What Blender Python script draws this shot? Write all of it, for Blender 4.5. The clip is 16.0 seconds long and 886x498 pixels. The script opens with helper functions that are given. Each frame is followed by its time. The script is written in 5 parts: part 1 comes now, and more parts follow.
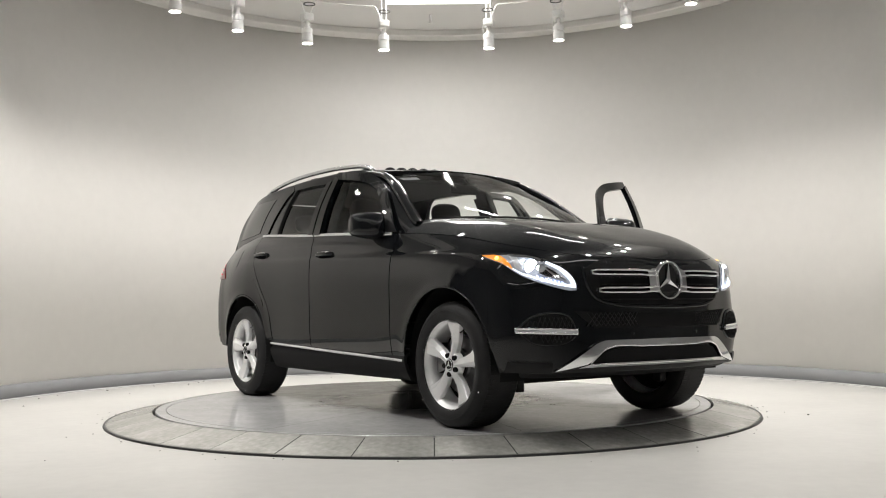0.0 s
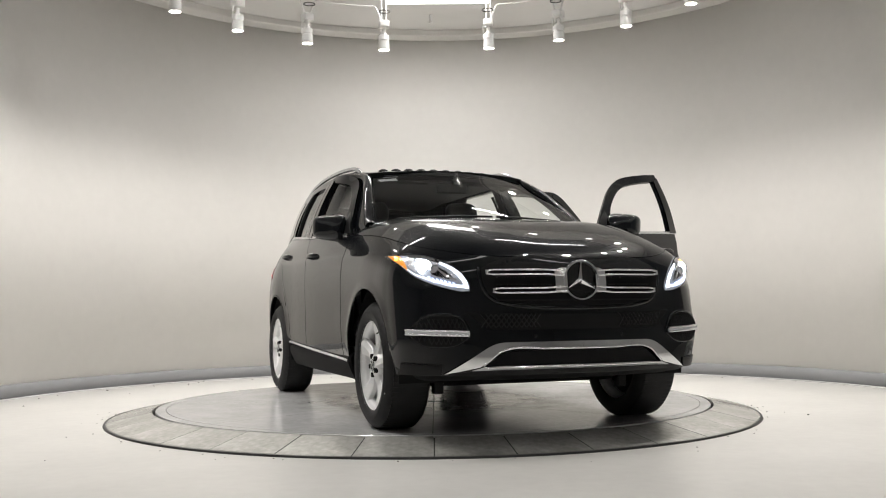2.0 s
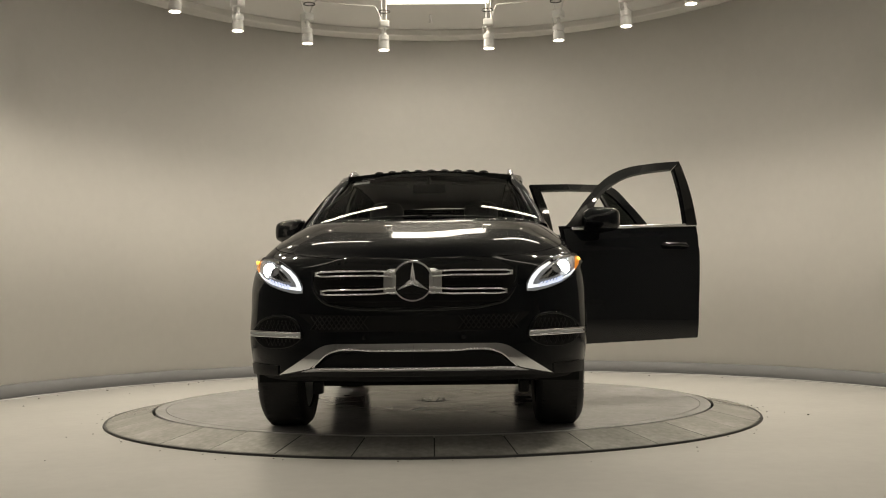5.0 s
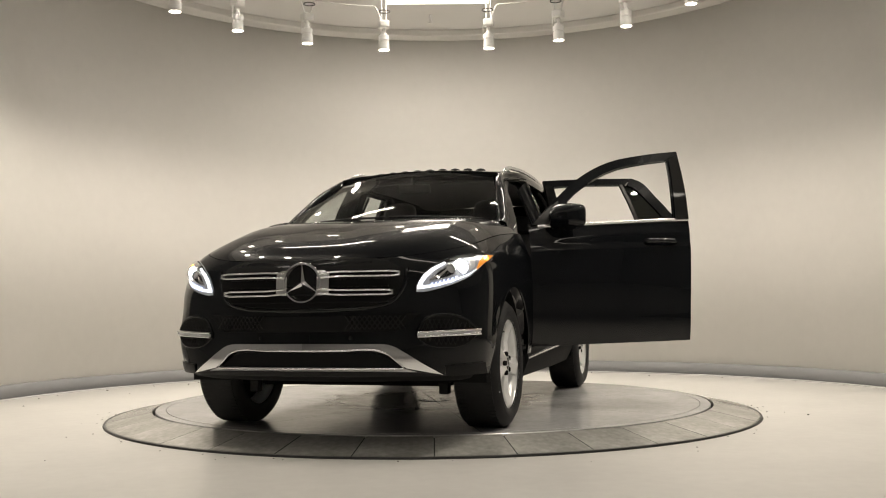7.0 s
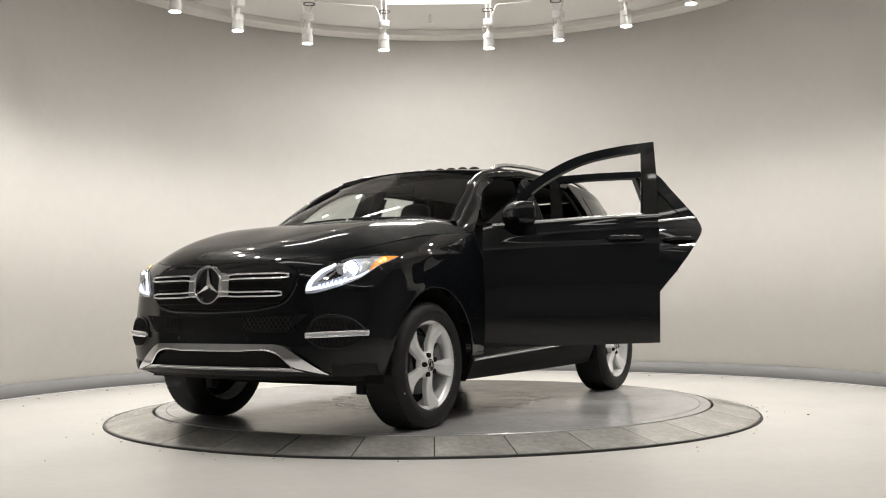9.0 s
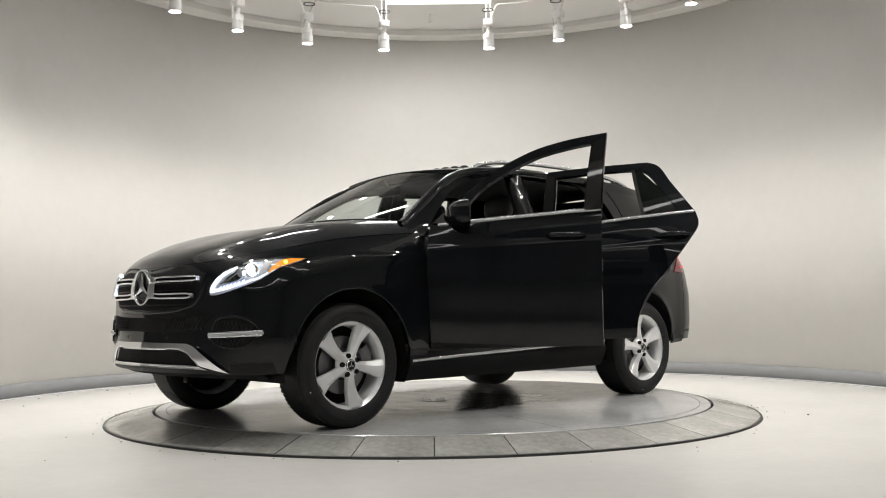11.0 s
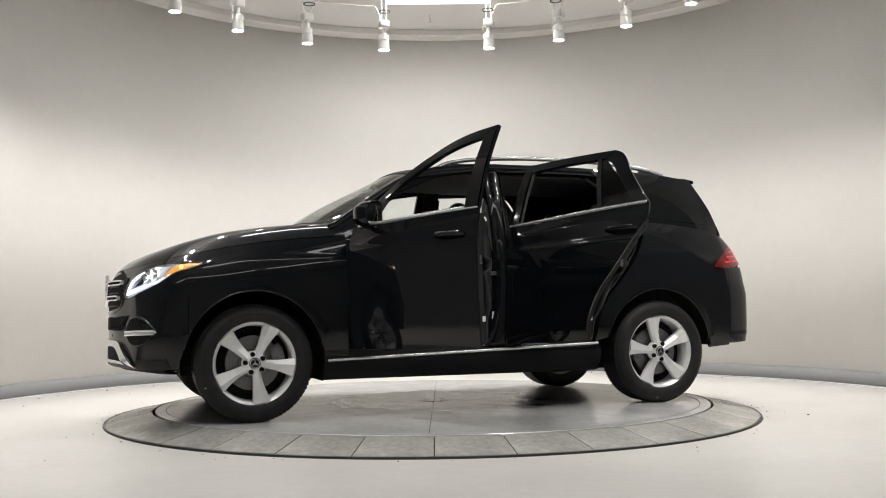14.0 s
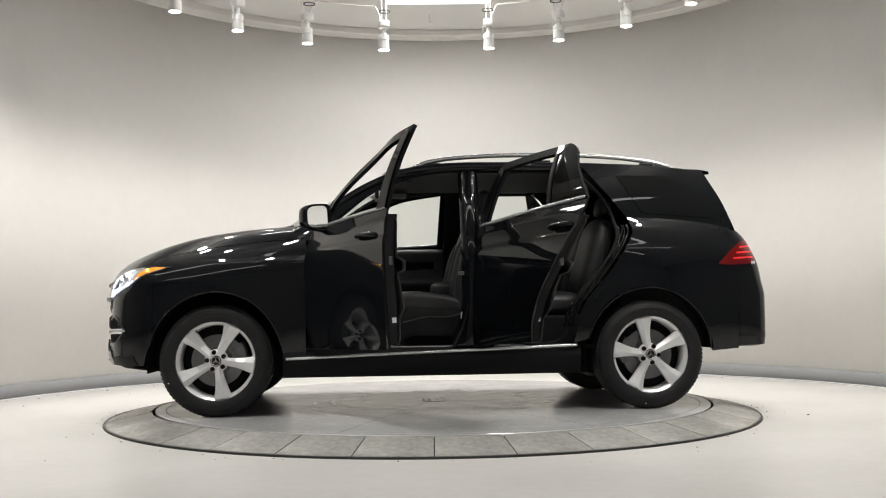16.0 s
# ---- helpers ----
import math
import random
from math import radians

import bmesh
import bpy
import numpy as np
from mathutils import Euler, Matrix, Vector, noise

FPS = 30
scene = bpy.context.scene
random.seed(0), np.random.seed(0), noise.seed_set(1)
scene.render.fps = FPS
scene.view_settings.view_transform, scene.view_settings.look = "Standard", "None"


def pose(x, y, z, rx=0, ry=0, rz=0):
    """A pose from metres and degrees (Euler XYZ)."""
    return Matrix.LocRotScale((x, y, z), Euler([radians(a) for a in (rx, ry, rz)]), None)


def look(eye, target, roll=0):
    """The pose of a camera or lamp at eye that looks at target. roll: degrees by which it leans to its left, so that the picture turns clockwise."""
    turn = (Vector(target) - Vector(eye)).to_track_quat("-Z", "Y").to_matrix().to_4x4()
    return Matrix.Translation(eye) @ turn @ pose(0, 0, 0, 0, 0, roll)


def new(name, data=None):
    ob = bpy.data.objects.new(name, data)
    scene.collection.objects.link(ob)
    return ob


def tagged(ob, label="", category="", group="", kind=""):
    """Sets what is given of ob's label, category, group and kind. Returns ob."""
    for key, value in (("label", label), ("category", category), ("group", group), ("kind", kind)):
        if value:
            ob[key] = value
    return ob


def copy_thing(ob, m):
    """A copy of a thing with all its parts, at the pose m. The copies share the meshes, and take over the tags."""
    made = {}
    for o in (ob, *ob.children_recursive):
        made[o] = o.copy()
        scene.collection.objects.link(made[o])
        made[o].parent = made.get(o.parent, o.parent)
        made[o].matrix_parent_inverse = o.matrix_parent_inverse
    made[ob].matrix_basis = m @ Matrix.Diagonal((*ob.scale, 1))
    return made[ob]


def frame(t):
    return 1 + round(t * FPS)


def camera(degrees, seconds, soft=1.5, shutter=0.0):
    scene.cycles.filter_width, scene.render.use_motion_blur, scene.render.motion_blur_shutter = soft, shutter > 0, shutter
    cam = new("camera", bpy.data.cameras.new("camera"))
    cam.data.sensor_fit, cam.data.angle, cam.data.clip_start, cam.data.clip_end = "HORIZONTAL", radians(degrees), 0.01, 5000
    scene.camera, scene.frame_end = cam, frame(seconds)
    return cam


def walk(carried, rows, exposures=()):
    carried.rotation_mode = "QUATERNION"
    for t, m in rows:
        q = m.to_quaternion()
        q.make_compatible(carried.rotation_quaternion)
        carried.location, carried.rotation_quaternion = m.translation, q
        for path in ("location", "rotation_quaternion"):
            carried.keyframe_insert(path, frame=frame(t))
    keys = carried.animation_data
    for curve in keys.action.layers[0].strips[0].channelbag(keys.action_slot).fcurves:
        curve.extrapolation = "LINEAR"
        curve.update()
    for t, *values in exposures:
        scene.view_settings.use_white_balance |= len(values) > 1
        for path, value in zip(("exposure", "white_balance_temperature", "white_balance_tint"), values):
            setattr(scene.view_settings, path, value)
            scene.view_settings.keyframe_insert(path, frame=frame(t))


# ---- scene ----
import functools

EYE = (0.0, -7.387, 0.696)
cam = camera(49.46, 16.0, soft=1.05)
VIEW = look(EYE, (0.0789, -0.4005, 1.1272), -0.68)
walk(cam, [(0.0, VIEW), (16.0, VIEW)],
     exposures=[(0.0, 0.0, 6500, 10), (1.5, 0.02, 6500, 10), (2.4, -0.10, 6600, 11), (3.0, -0.30, 6850, 11), (3.5, -0.56, 7100, 11), (4.2, -0.86, 7700, 8),
                (6.3, -0.40, 7600, 10), (7.0, -0.20, 7400, 11), (8.0, -0.04, 7050, 11), (9.0, 0.02, 6700, 11), (11.3, 0.03, 6500, 10), (16.0, 0.05, 6500, 10)])

# ---- world and lights ----
FLOOR_Z = -0.08
CEIL_Z = 4.11
WALL_C = (0.15, 0.33)
WALL_R = 4.11
LAMP_R = 2.59
LAMP_Z = 3.40
LAMP_ANGLES = [-148, -131, -114, -97, -80, -62.7, -45.9, -28.8, -10.7, 13.8, 30.4, 47.3, 65.3, 82, 99, 116, 133, 150]

world = bpy.data.worlds.new("world")
world.use_nodes = True
world.node_tree.nodes["Background"].inputs[0].default_value = (0.9, 0.95, 1.0, 1)
world.node_tree.nodes["Background"].inputs[1].default_value = 0.02
scene.world = world

SPOT_WATTS = 93.0
# ceiling panels: centre, size, watts
PANELS = [(0.085, 2.62, 1.135, 0.92, 38.0), (1.45, 0.92, 1.25, 0.13, 9.0), (-1.40, 0.98, 1.25, 0.13, 9.0)]
# strip lights in the hall, mirrored in the paint: centre and size
HALL_STRIPS = [(x, y, 2.4, 0.22) for y in (-3.5, -6.6) for x in (-2.75, 0.0, 2.75)]


def ring_point(degrees, r=LAMP_R, z=LAMP_Z):
    a = radians(degrees)
    return Vector((r * math.sin(a), r * math.cos(a), z))


def lights():
    for a in LAMP_ANGLES:
        d = bpy.data.lights.new("spot_lamp_light", "SPOT")
        d.energy, d.spot_size, d.spot_blend, d.shadow_soft_size = SPOT_WATTS, radians(130), 1.0, 0.05
        d.color = (1.0, 0.965, 0.915)
        p = ring_point(a, z=LAMP_Z - 0.03)
        ob = new("spot_lamp_light", d)
        ob.matrix_world = look(p, ring_point(a, LAMP_R + 0.25, 0))
    for x, y, w, h, watts in PANELS:
        d = bpy.data.lights.new("panel_light", "AREA")
        d.shape, d.size, d.size_y, d.energy = "RECTANGLE", w - 0.02, h - 0.02, watts
        d.color = (1.0, 0.975, 0.94)
        new("panel_light", d).matrix_world = pose(x, y, CEIL_Z - 0.06)


lights()


# ---- materials ----
def mat(name, color, rough=0.5, metal=0.0, vary=0.0, scale=8.0, fine=0.0, bump=0.0, bump_scale=60.0, coat=0.0, coat_rough=0.03, spec=0.5, rough_vary=0.0, emit=None, emit_strength=0.0):
    m = bpy.data.materials.new(name)
    m.use_nodes = True
    nt = m.node_tree
    b = nt.nodes["Principled BSDF"]
    b.inputs["Base Color"].default_value = (*color, 1)
    b.inputs["Roughness"].default_value = rough
    b.inputs["Metallic"].default_value = metal
    b.inputs["Specular IOR Level"].default_value = spec
    b.inputs["Coat Weight"].default_value = coat
    b.inputs["Coat Roughness"].default_value = coat_rough
    if emit:
        b.inputs["Emission Color"].default_value = (*emit, 1)
        b.inputs["Emission Strength"].default_value = emit_strength
    tc = nt.nodes.new("ShaderNodeTexCoord")

    def noise_node(s, detail=5.0):
        n = nt.nodes.new("ShaderNodeTexNoise")
        n.inputs["Scale"].default_value, n.inputs["Detail"].default_value = s, detail
        nt.links.new(tc.outputs["Object"], n.inputs["Vector"])
        return n

    def ramp(src, lo, hi):
        r = nt.nodes.new("ShaderNodeMapRange")
        r.inputs["From Min"].default_value, r.inputs["From Max"].default_value = 0.3, 0.7
        r.inputs["To Min"].default_value, r.inputs["To Max"].default_value = lo, hi
        nt.links.new(src, r.inputs["Value"])
        return r.outputs["Result"]

    if vary or fine:
        big, small = noise_node(scale), noise_node(scale * 11)
        v1 = ramp(big.outputs["Fac"], 1 - vary, 1 + vary)
        v2 = ramp(small.outputs["Fac"], 1 - fine, 1 + fine)
        mul = nt.nodes.new("ShaderNodeMath")
        mul.operation = "MULTIPLY"
        nt.links.new(v1, mul.inputs[0]), nt.links.new(v2, mul.inputs[1])
        mix = nt.nodes.new("ShaderNodeVectorMath")
        mix.operation = "SCALE"
        mix.inputs[0].default_value = color
        nt.links.new(mul.outputs[0], mix.inputs["Scale"])
        nt.links.new(mix.outputs[0], b.inputs["Base Color"])
    if rough_vary:
        nt.links.new(ramp(noise_node(scale * 2.3).outputs["Fac"], max(rough - rough_vary, 0.02), rough + rough_vary), b.inputs["Roughness"])
    if bump:
        bn = nt.nodes.new("ShaderNodeBump")
        bn.inputs["Strength"].default_value, bn.inputs["Distance"].default_value = bump, 0.004
        nt.links.new(noise_node(bump_scale).outputs["Fac"], bn.inputs["Height"])
        nt.links.new(bn.outputs[0], b.inputs["Normal"])
    return m


def glass_mat(name, tint=(0.9, 0.95, 0.93), clear=0.9, rough=0.0):
    """Thin pane: partly clear, with a gloss on top."""
    m = bpy.data.materials.new(name)
    m.use_nodes = True
    nt = m.node_tree
    nt.nodes.remove(nt.nodes["Principled BSDF"])
    out = nt.nodes["Material Output"]
    tr, gl, mix, lw, pw, ma = (nt.nodes.new("ShaderNode" + k) for k in ("BsdfTransparent", "BsdfGlossy", "MixShader", "LayerWeight", "Math", "Math"))
    tr.inputs[0].default_value = (*[c * clear for c in tint], 1)
    gl.inputs["Roughness"].default_value = rough
    lw.inputs["Blend"].default_value = 0.5
    pw.operation, pw.inputs[1].default_value = "POWER", 5.0
    ma.operation, ma.inputs[1].default_value, ma.inputs[2].default_value = "MULTIPLY_ADD", 0.92, 0.05
    nt.links.new(lw.outputs["Facing"], pw.inputs[0]), nt.links.new(pw.outputs[0], ma.inputs[0])
    nt.links.new(ma.outputs[0], mix.inputs[0])
    nt.links.new(tr.outputs[0], mix.inputs[1]), nt.links.new(gl.outputs[0], mix.inputs[2])
    nt.links.new(mix.outputs[0], out.inputs[0])
    return m


M_WALL = mat("wall_paint", (0.75, 0.735, 0.71), 0.75, vary=0.02, scale=0.9, fine=0.012, bump=0.06, bump_scale=180)
M_CEIL = mat("ceiling_paint", (0.74, 0.73, 0.71), 0.85, vary=0.03, scale=0.8, bump=0.08, bump_scale=120)
M_CEILDARK = mat("grey_ceiling_paint", (0.26, 0.26, 0.26), 0.85, vary=0.05, scale=0.8)
M_BASE = mat("grey_vinyl_base", (0.27, 0.275, 0.285), 0.62, vary=0.05, scale=3)
M_FLOOR = mat("epoxy_floor", (0.66, 0.65, 0.625), 0.30, vary=0.05, scale=1.1, fine=0.03, bump=0.05, bump_scale=30, rough_vary=0.015)
M_HALL = mat("hall_paint", (0.55, 0.55, 0.55), 0.8, vary=0.05, scale=0.5)
M_TILE = mat("grey_stone_tile", (0.49, 0.485, 0.46), 0.25, metal=0.35, vary=0.18, scale=2.6, fine=0.14, bump=0.025, bump_scale=60)
M_DISC = mat("worn_steel_disc", (0.49, 0.49, 0.495), 0.17, vary=0.08, scale=2.2, fine=0.08, bump=0.02, bump_scale=25, rough_vary=0.03)


def darken_disc_middle(m, radius=0.78, depth=0.72):
    """Darkens the plate's colour towards its middle, the falloff broken up by noise."""
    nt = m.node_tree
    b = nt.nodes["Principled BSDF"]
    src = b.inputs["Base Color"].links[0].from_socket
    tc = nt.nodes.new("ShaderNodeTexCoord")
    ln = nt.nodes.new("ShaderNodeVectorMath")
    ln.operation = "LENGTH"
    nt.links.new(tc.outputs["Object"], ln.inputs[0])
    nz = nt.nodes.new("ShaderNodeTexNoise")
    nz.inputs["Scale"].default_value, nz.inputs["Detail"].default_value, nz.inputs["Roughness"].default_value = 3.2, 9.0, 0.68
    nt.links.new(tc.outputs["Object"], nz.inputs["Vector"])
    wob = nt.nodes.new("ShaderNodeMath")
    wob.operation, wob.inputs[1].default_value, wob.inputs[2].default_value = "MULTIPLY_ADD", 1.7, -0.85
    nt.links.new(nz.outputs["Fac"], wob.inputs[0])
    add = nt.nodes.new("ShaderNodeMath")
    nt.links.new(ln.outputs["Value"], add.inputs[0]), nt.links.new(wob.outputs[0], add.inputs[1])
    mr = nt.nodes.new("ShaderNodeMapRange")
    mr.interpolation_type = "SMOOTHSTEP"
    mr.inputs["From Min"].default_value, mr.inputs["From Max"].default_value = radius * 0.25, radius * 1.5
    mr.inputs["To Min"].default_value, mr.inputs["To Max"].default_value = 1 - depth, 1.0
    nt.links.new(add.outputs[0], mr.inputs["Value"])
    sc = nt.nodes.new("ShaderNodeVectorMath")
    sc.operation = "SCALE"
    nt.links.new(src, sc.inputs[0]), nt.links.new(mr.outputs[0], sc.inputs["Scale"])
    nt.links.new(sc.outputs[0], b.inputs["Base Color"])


darken_disc_middle(M_DISC)
M_GAP = mat("dark_gap", (0.02, 0.02, 0.02), 0.8)
M_TRIM = mat("dark_metal_edge", (0.06, 0.06, 0.06), 0.45, metal=0.6)
M_WHITE = mat("white_enamel", (0.75, 0.74, 0.72), 0.4, vary=0.03, scale=20)
M_LAMPGLOW = mat("lamp_lens", (0.9, 0.9, 0.9), 0.3, emit=(1.0, 0.97, 0.9), emit_strength=28.0)
M_PANELGLOW = mat("panel_diffuser", (0.9, 0.9, 0.9), 0.4, emit=(1.0, 0.98, 0.95), emit_strength=4.0)
M_STRIPGLOW = mat("strip_diffuser", (0.9, 0.9, 0.9), 0.4, emit=(1.0, 0.98, 0.96), emit_strength=16.0)
M_HALLGLOW = mat("hall_strip_diffuser", (0.9, 0.9, 0.9), 0.4, emit=(1.0, 0.985, 0.96), emit_strength=6.0)
M_DUST = mat("grey_dust", (0.10, 0.095, 0.085), 0.9)


# ---- mesh helpers ----
def part(name, bm, material, parent, label="", smooth=False):
    me = bpy.data.meshes.new(name)
    bmesh.ops.recalc_face_normals(bm, faces=bm.faces)
    bm.to_mesh(me)
    bm.free()
    me.materials.append(material)
    if smooth:
        me.shade_smooth()
    ob = new(name, me)
    ob.parent = parent
    return tagged(ob, label)


def grid_bm(rows, closed=False, bm=None):
    """A quad sheet through rows of points."""
    bm = bm or bmesh.new()
    vs = [[bm.verts.new(p) for p in r] for r in rows]
    n = len(vs[0])
    for a, b in zip(vs, vs[1:]):
        for i in range(n if closed else n - 1):
            j = (i + 1) % n
            try:
                bm.faces.new((a[i], a[j], b[j], b[i]))
            except ValueError:
                pass
    return bm


def box_bm(x0, y0, z0, x1, y1, z1, bevel=0.0, segs=2, bm=None):
    b2 = bmesh.new()
    bmesh.ops.create_cube(b2, size=1.0)
    for v in b2.verts:
        v.co = Vector(((x0 + x1) / 2 + v.co.x * (x1 - x0), (y0 + y1) / 2 + v.co.y * (y1 - y0), (z0 + z1) / 2 + v.co.z * (z1 - z0)))
    if bevel:
        bmesh.ops.bevel(b2, geom=list(b2.edges), offset=bevel, segments=segs, affect="EDGES", profile=0.5)
    if bm is None:
        return b2
    merge(bm, b2)
    return bm


def merge(bm, other, m=None):
    if m is not None:
        bmesh.ops.transform(other, matrix=m, verts=other.verts)
    me = bpy.data.meshes.new("tmp")
    other.to_mesh(me)
    other.free()
    bm.from_mesh(me)
    bpy.data.meshes.remove(me)


def lathe_bm(profile, axis="z", segs=48, bm=None, arc=360.0, start=0.0):
    """Turns (radius, height) pairs round an axis."""
    rows = []
    n = segs if arc >= 360 else segs + 1
    for r, h in profile:
        row = []
        for i in range(n):
            a = radians(start + arc * i / segs)
            c, s = r * math.cos(a), r * math.sin(a)
            row.append((c, s, h) if axis == "z" else (c, h, s))
        rows.append(row)
    return grid_bm(rows, closed=arc >= 360, bm=bm)


def tube_bm(points, r, segs=8, bm=None, flat=1.0):
    pts = [Vector(p) for p in points]
    rows = []
    up = Vector((0, 0, 1))
    for i, p in enumerate(pts):
        d = (pts[min(i + 1, len(pts) - 1)] - pts[max(i - 1, 0)]).normalized()
        s = d.cross(up)
        if s.length < 1e-3:
            s = Vector((1, 0, 0))
        s.normalize()
        t = s.cross(d)
        rows.append([p + s * (r * flat * math.cos(2 * math.pi * k / segs)) + t * (r * math.sin(2 * math.pi * k / segs)) for k in range(segs)])
    bm = grid_bm(rows, closed=True, bm=bm)
    return bm


def sweep_bm(points, sides, ups, w, h, bm=None):
    """A bar of width w and height h along points, with its own side and up directions."""
    rows = []
    for p, s, u in zip(points, sides, ups):
        p, s, u = Vector(p), Vector(s), Vector(u)
        rows.append([p - s * w / 2 - u * h / 2, p + s * w / 2 - u * h / 2, p + s * w / 2 + u * h / 2, p - s * w / 2 + u * h / 2])
    bm = bm or bmesh.new()
    n0 = len(bm.verts)
    grid_bm(rows, closed=True, bm=bm)
    bm.verts.ensure_lookup_table()
    bm.faces.new([bm.verts[n0 + k] for k in range(4)])
    m = len(bm.verts)
    bm.faces.new([bm.verts[m - 4 + k] for k in range(4)])
    return bm


def solid(ob, thickness, offset=-1.0):
    mod = ob.modifiers.new("thickness", "SOLIDIFY")
    mod.thickness, mod.offset = thickness, offset
    return ob


def lerp(table, x):
    return float(np.interp(x, [a for a, _ in table], [b for _, b in table]))


def smooth_lerp(table):
    """Monotone-ish cubic through (x, value) pairs."""
    xs = np.array([a for a, _ in table], float)
    ys = np.array([b for _, b in table], float)
    d = np.gradient(ys, xs)

    def f(x):
        x = min(max(x, xs[0]), xs[-1])
        i = min(max(int(np.searchsorted(xs, x)) - 1, 0), len(xs) - 2)
        h = xs[i + 1] - xs[i]
        t = (x - xs[i]) / h
        return float((2 * t**3 - 3 * t**2 + 1) * ys[i] + (t**3 - 2 * t**2 + t) * h * d[i] + (-2 * t**3 + 3 * t**2) * ys[i + 1] + (t**3 - t**2) * h * d[i + 1])

    return f


# ---- room ----
WALL_HALF_ARC = 104.0


def wall_ring(profile, segs=120, half=WALL_HALF_ARC):
    """Turns (radius, z) round the wall's centre, open towards the hall."""
    rows = []
    for i in range(segs + 1):
        a = radians(-half + 2 * half * i / segs)
        rows.append([(WALL_C[0] + r * math.sin(a), WALL_C[1] + r * math.cos(a), z) for r, z in profile])
    bm = grid_bm(rows, closed=True)
    bm.verts.ensure_lookup_table()
    n = len(profile)
    bm.faces.new([bm.verts[k] for k in range(n)])
    bm.faces.new([bm.verts[len(bm.verts) - n + k] for k in range(n)])
    return bm


def setting(name, bm, material, label, smooth=False, category="room"):
    return tagged(part(name, bm, material, None, label, smooth), category=category, kind="structure")


def room():
    R, F, C = WALL_R, FLOOR_Z, CEIL_Z
    floor = setting("floor", box_bm(-6.65, -10.15, F - 0.1, 6.65, 6.15, F), M_FLOOR, "pale grey sealed concrete showroom floor", category="floor")
    wall = setting("wall_round", wall_ring([(R, F), (R, C - 0.02), (R + 0.15, C - 0.02), (R + 0.15, F)]), M_WALL, "curved off-white painted studio wall", True, "wall")
    setting("baseboard", wall_ring([(R - 0.012, F), (R - 0.012, F + 0.128), (R - 0.006, F + 0.136), (R + 0.001, F + 0.136), (R + 0.001, F)]), M_BASE, "grey vinyl baseboard along the curved wall", True, "baseboard")
    setting("floor_joint", wall_ring([(R - 0.024, F - 0.002), (R - 0.022, F + 0.010), (R - 0.011, F + 0.014), (R - 0.011, F - 0.002)]), M_HALL, "pale sealant bead at the foot of the wall", True, "sealant")
    setting("trim", wall_ring([(R + 0.002, C - 0.08), (R - 0.20, C - 0.08), (R - 0.215, C - 0.068), (R - 0.215, C - 0.006), (R + 0.002, C - 0.006)]), M_WALL, "pale stepped trim under the ceiling", False, "trim")
    setting("ceiling", box_bm(-6.65, -10.15, C, 6.65, 6.15, C + 0.1), M_CEIL, "off-white flat ceiling", category="ceiling")
    setting("ceiling_centre", lathe_bm([(0.0, C - 0.012), (2.98, C - 0.012), (3.0, C - 0.010), (3.0, C + 0.01)], segs=96), M_CEILDARK, "grey round ceiling field over the turntable", category="ceiling")
    for nm, b in (("wall_back", (-6.5, -10.15, F, 6.5, -10, C)), ("wall_west", (-6.65, -10, F, -6.5, 6, C)), ("wall_east", (6.5, -10, F, 6.65, 6, C)), ("wall_north", (-6.5, 6, F, 6.5, 6.15, C))):
        setting(nm, box_bm(*b), M_HALL, "plain grey hall wall", category="wall")
    # ceiling light panels
    for x, y, w, h, watts in PANELS + [q + (0.0,) for q in HALL_STRIPS]:
        p = tagged(new("ceiling_light"), "bright square-edged ceiling light panel" if h > 0.5 else "bright narrow ceiling strip light", "light")
        p.location = (x, y, C)
        w, h = w / 2, h / 2
        part("diffuser", box_bm(-w, -h, -0.045, w, h, -0.02), M_PANELGLOW if h > 0.2 else M_STRIPGLOW if watts else M_HALLGLOW, p, "glowing white diffuser")
        fr = bmesh.new()
        for b in ((-w - 0.03, -h - 0.03, -0.05, w + 0.03, -h, 0.0), (-w - 0.03, h, -0.05, w + 0.03, h + 0.03, 0.0), (-w - 0.03, -h, -0.05, -w, h, 0.0), (w, -h, -0.05, w + 0.03, h, 0.0)):
            box_bm(*b, bm=fr)
        part("frame", fr, M_WHITE, p)
    # small sprinkler
    s = tagged(new("sprinkler"), "small white ceiling sprinkler head", "sprinkler")
    s.location = (0.01, 3.62, C)
    part("pipe", lathe_bm([(0.0, -0.09), (0.011, -0.09), (0.011, 0.0)], segs=12), M_WHITE, s)
    part("deflector", lathe_bm([(0.0, -0.10), (0.024, -0.10), (0.024, -0.094), (0.0, -0.09)], segs=16), M_WHITE, s)


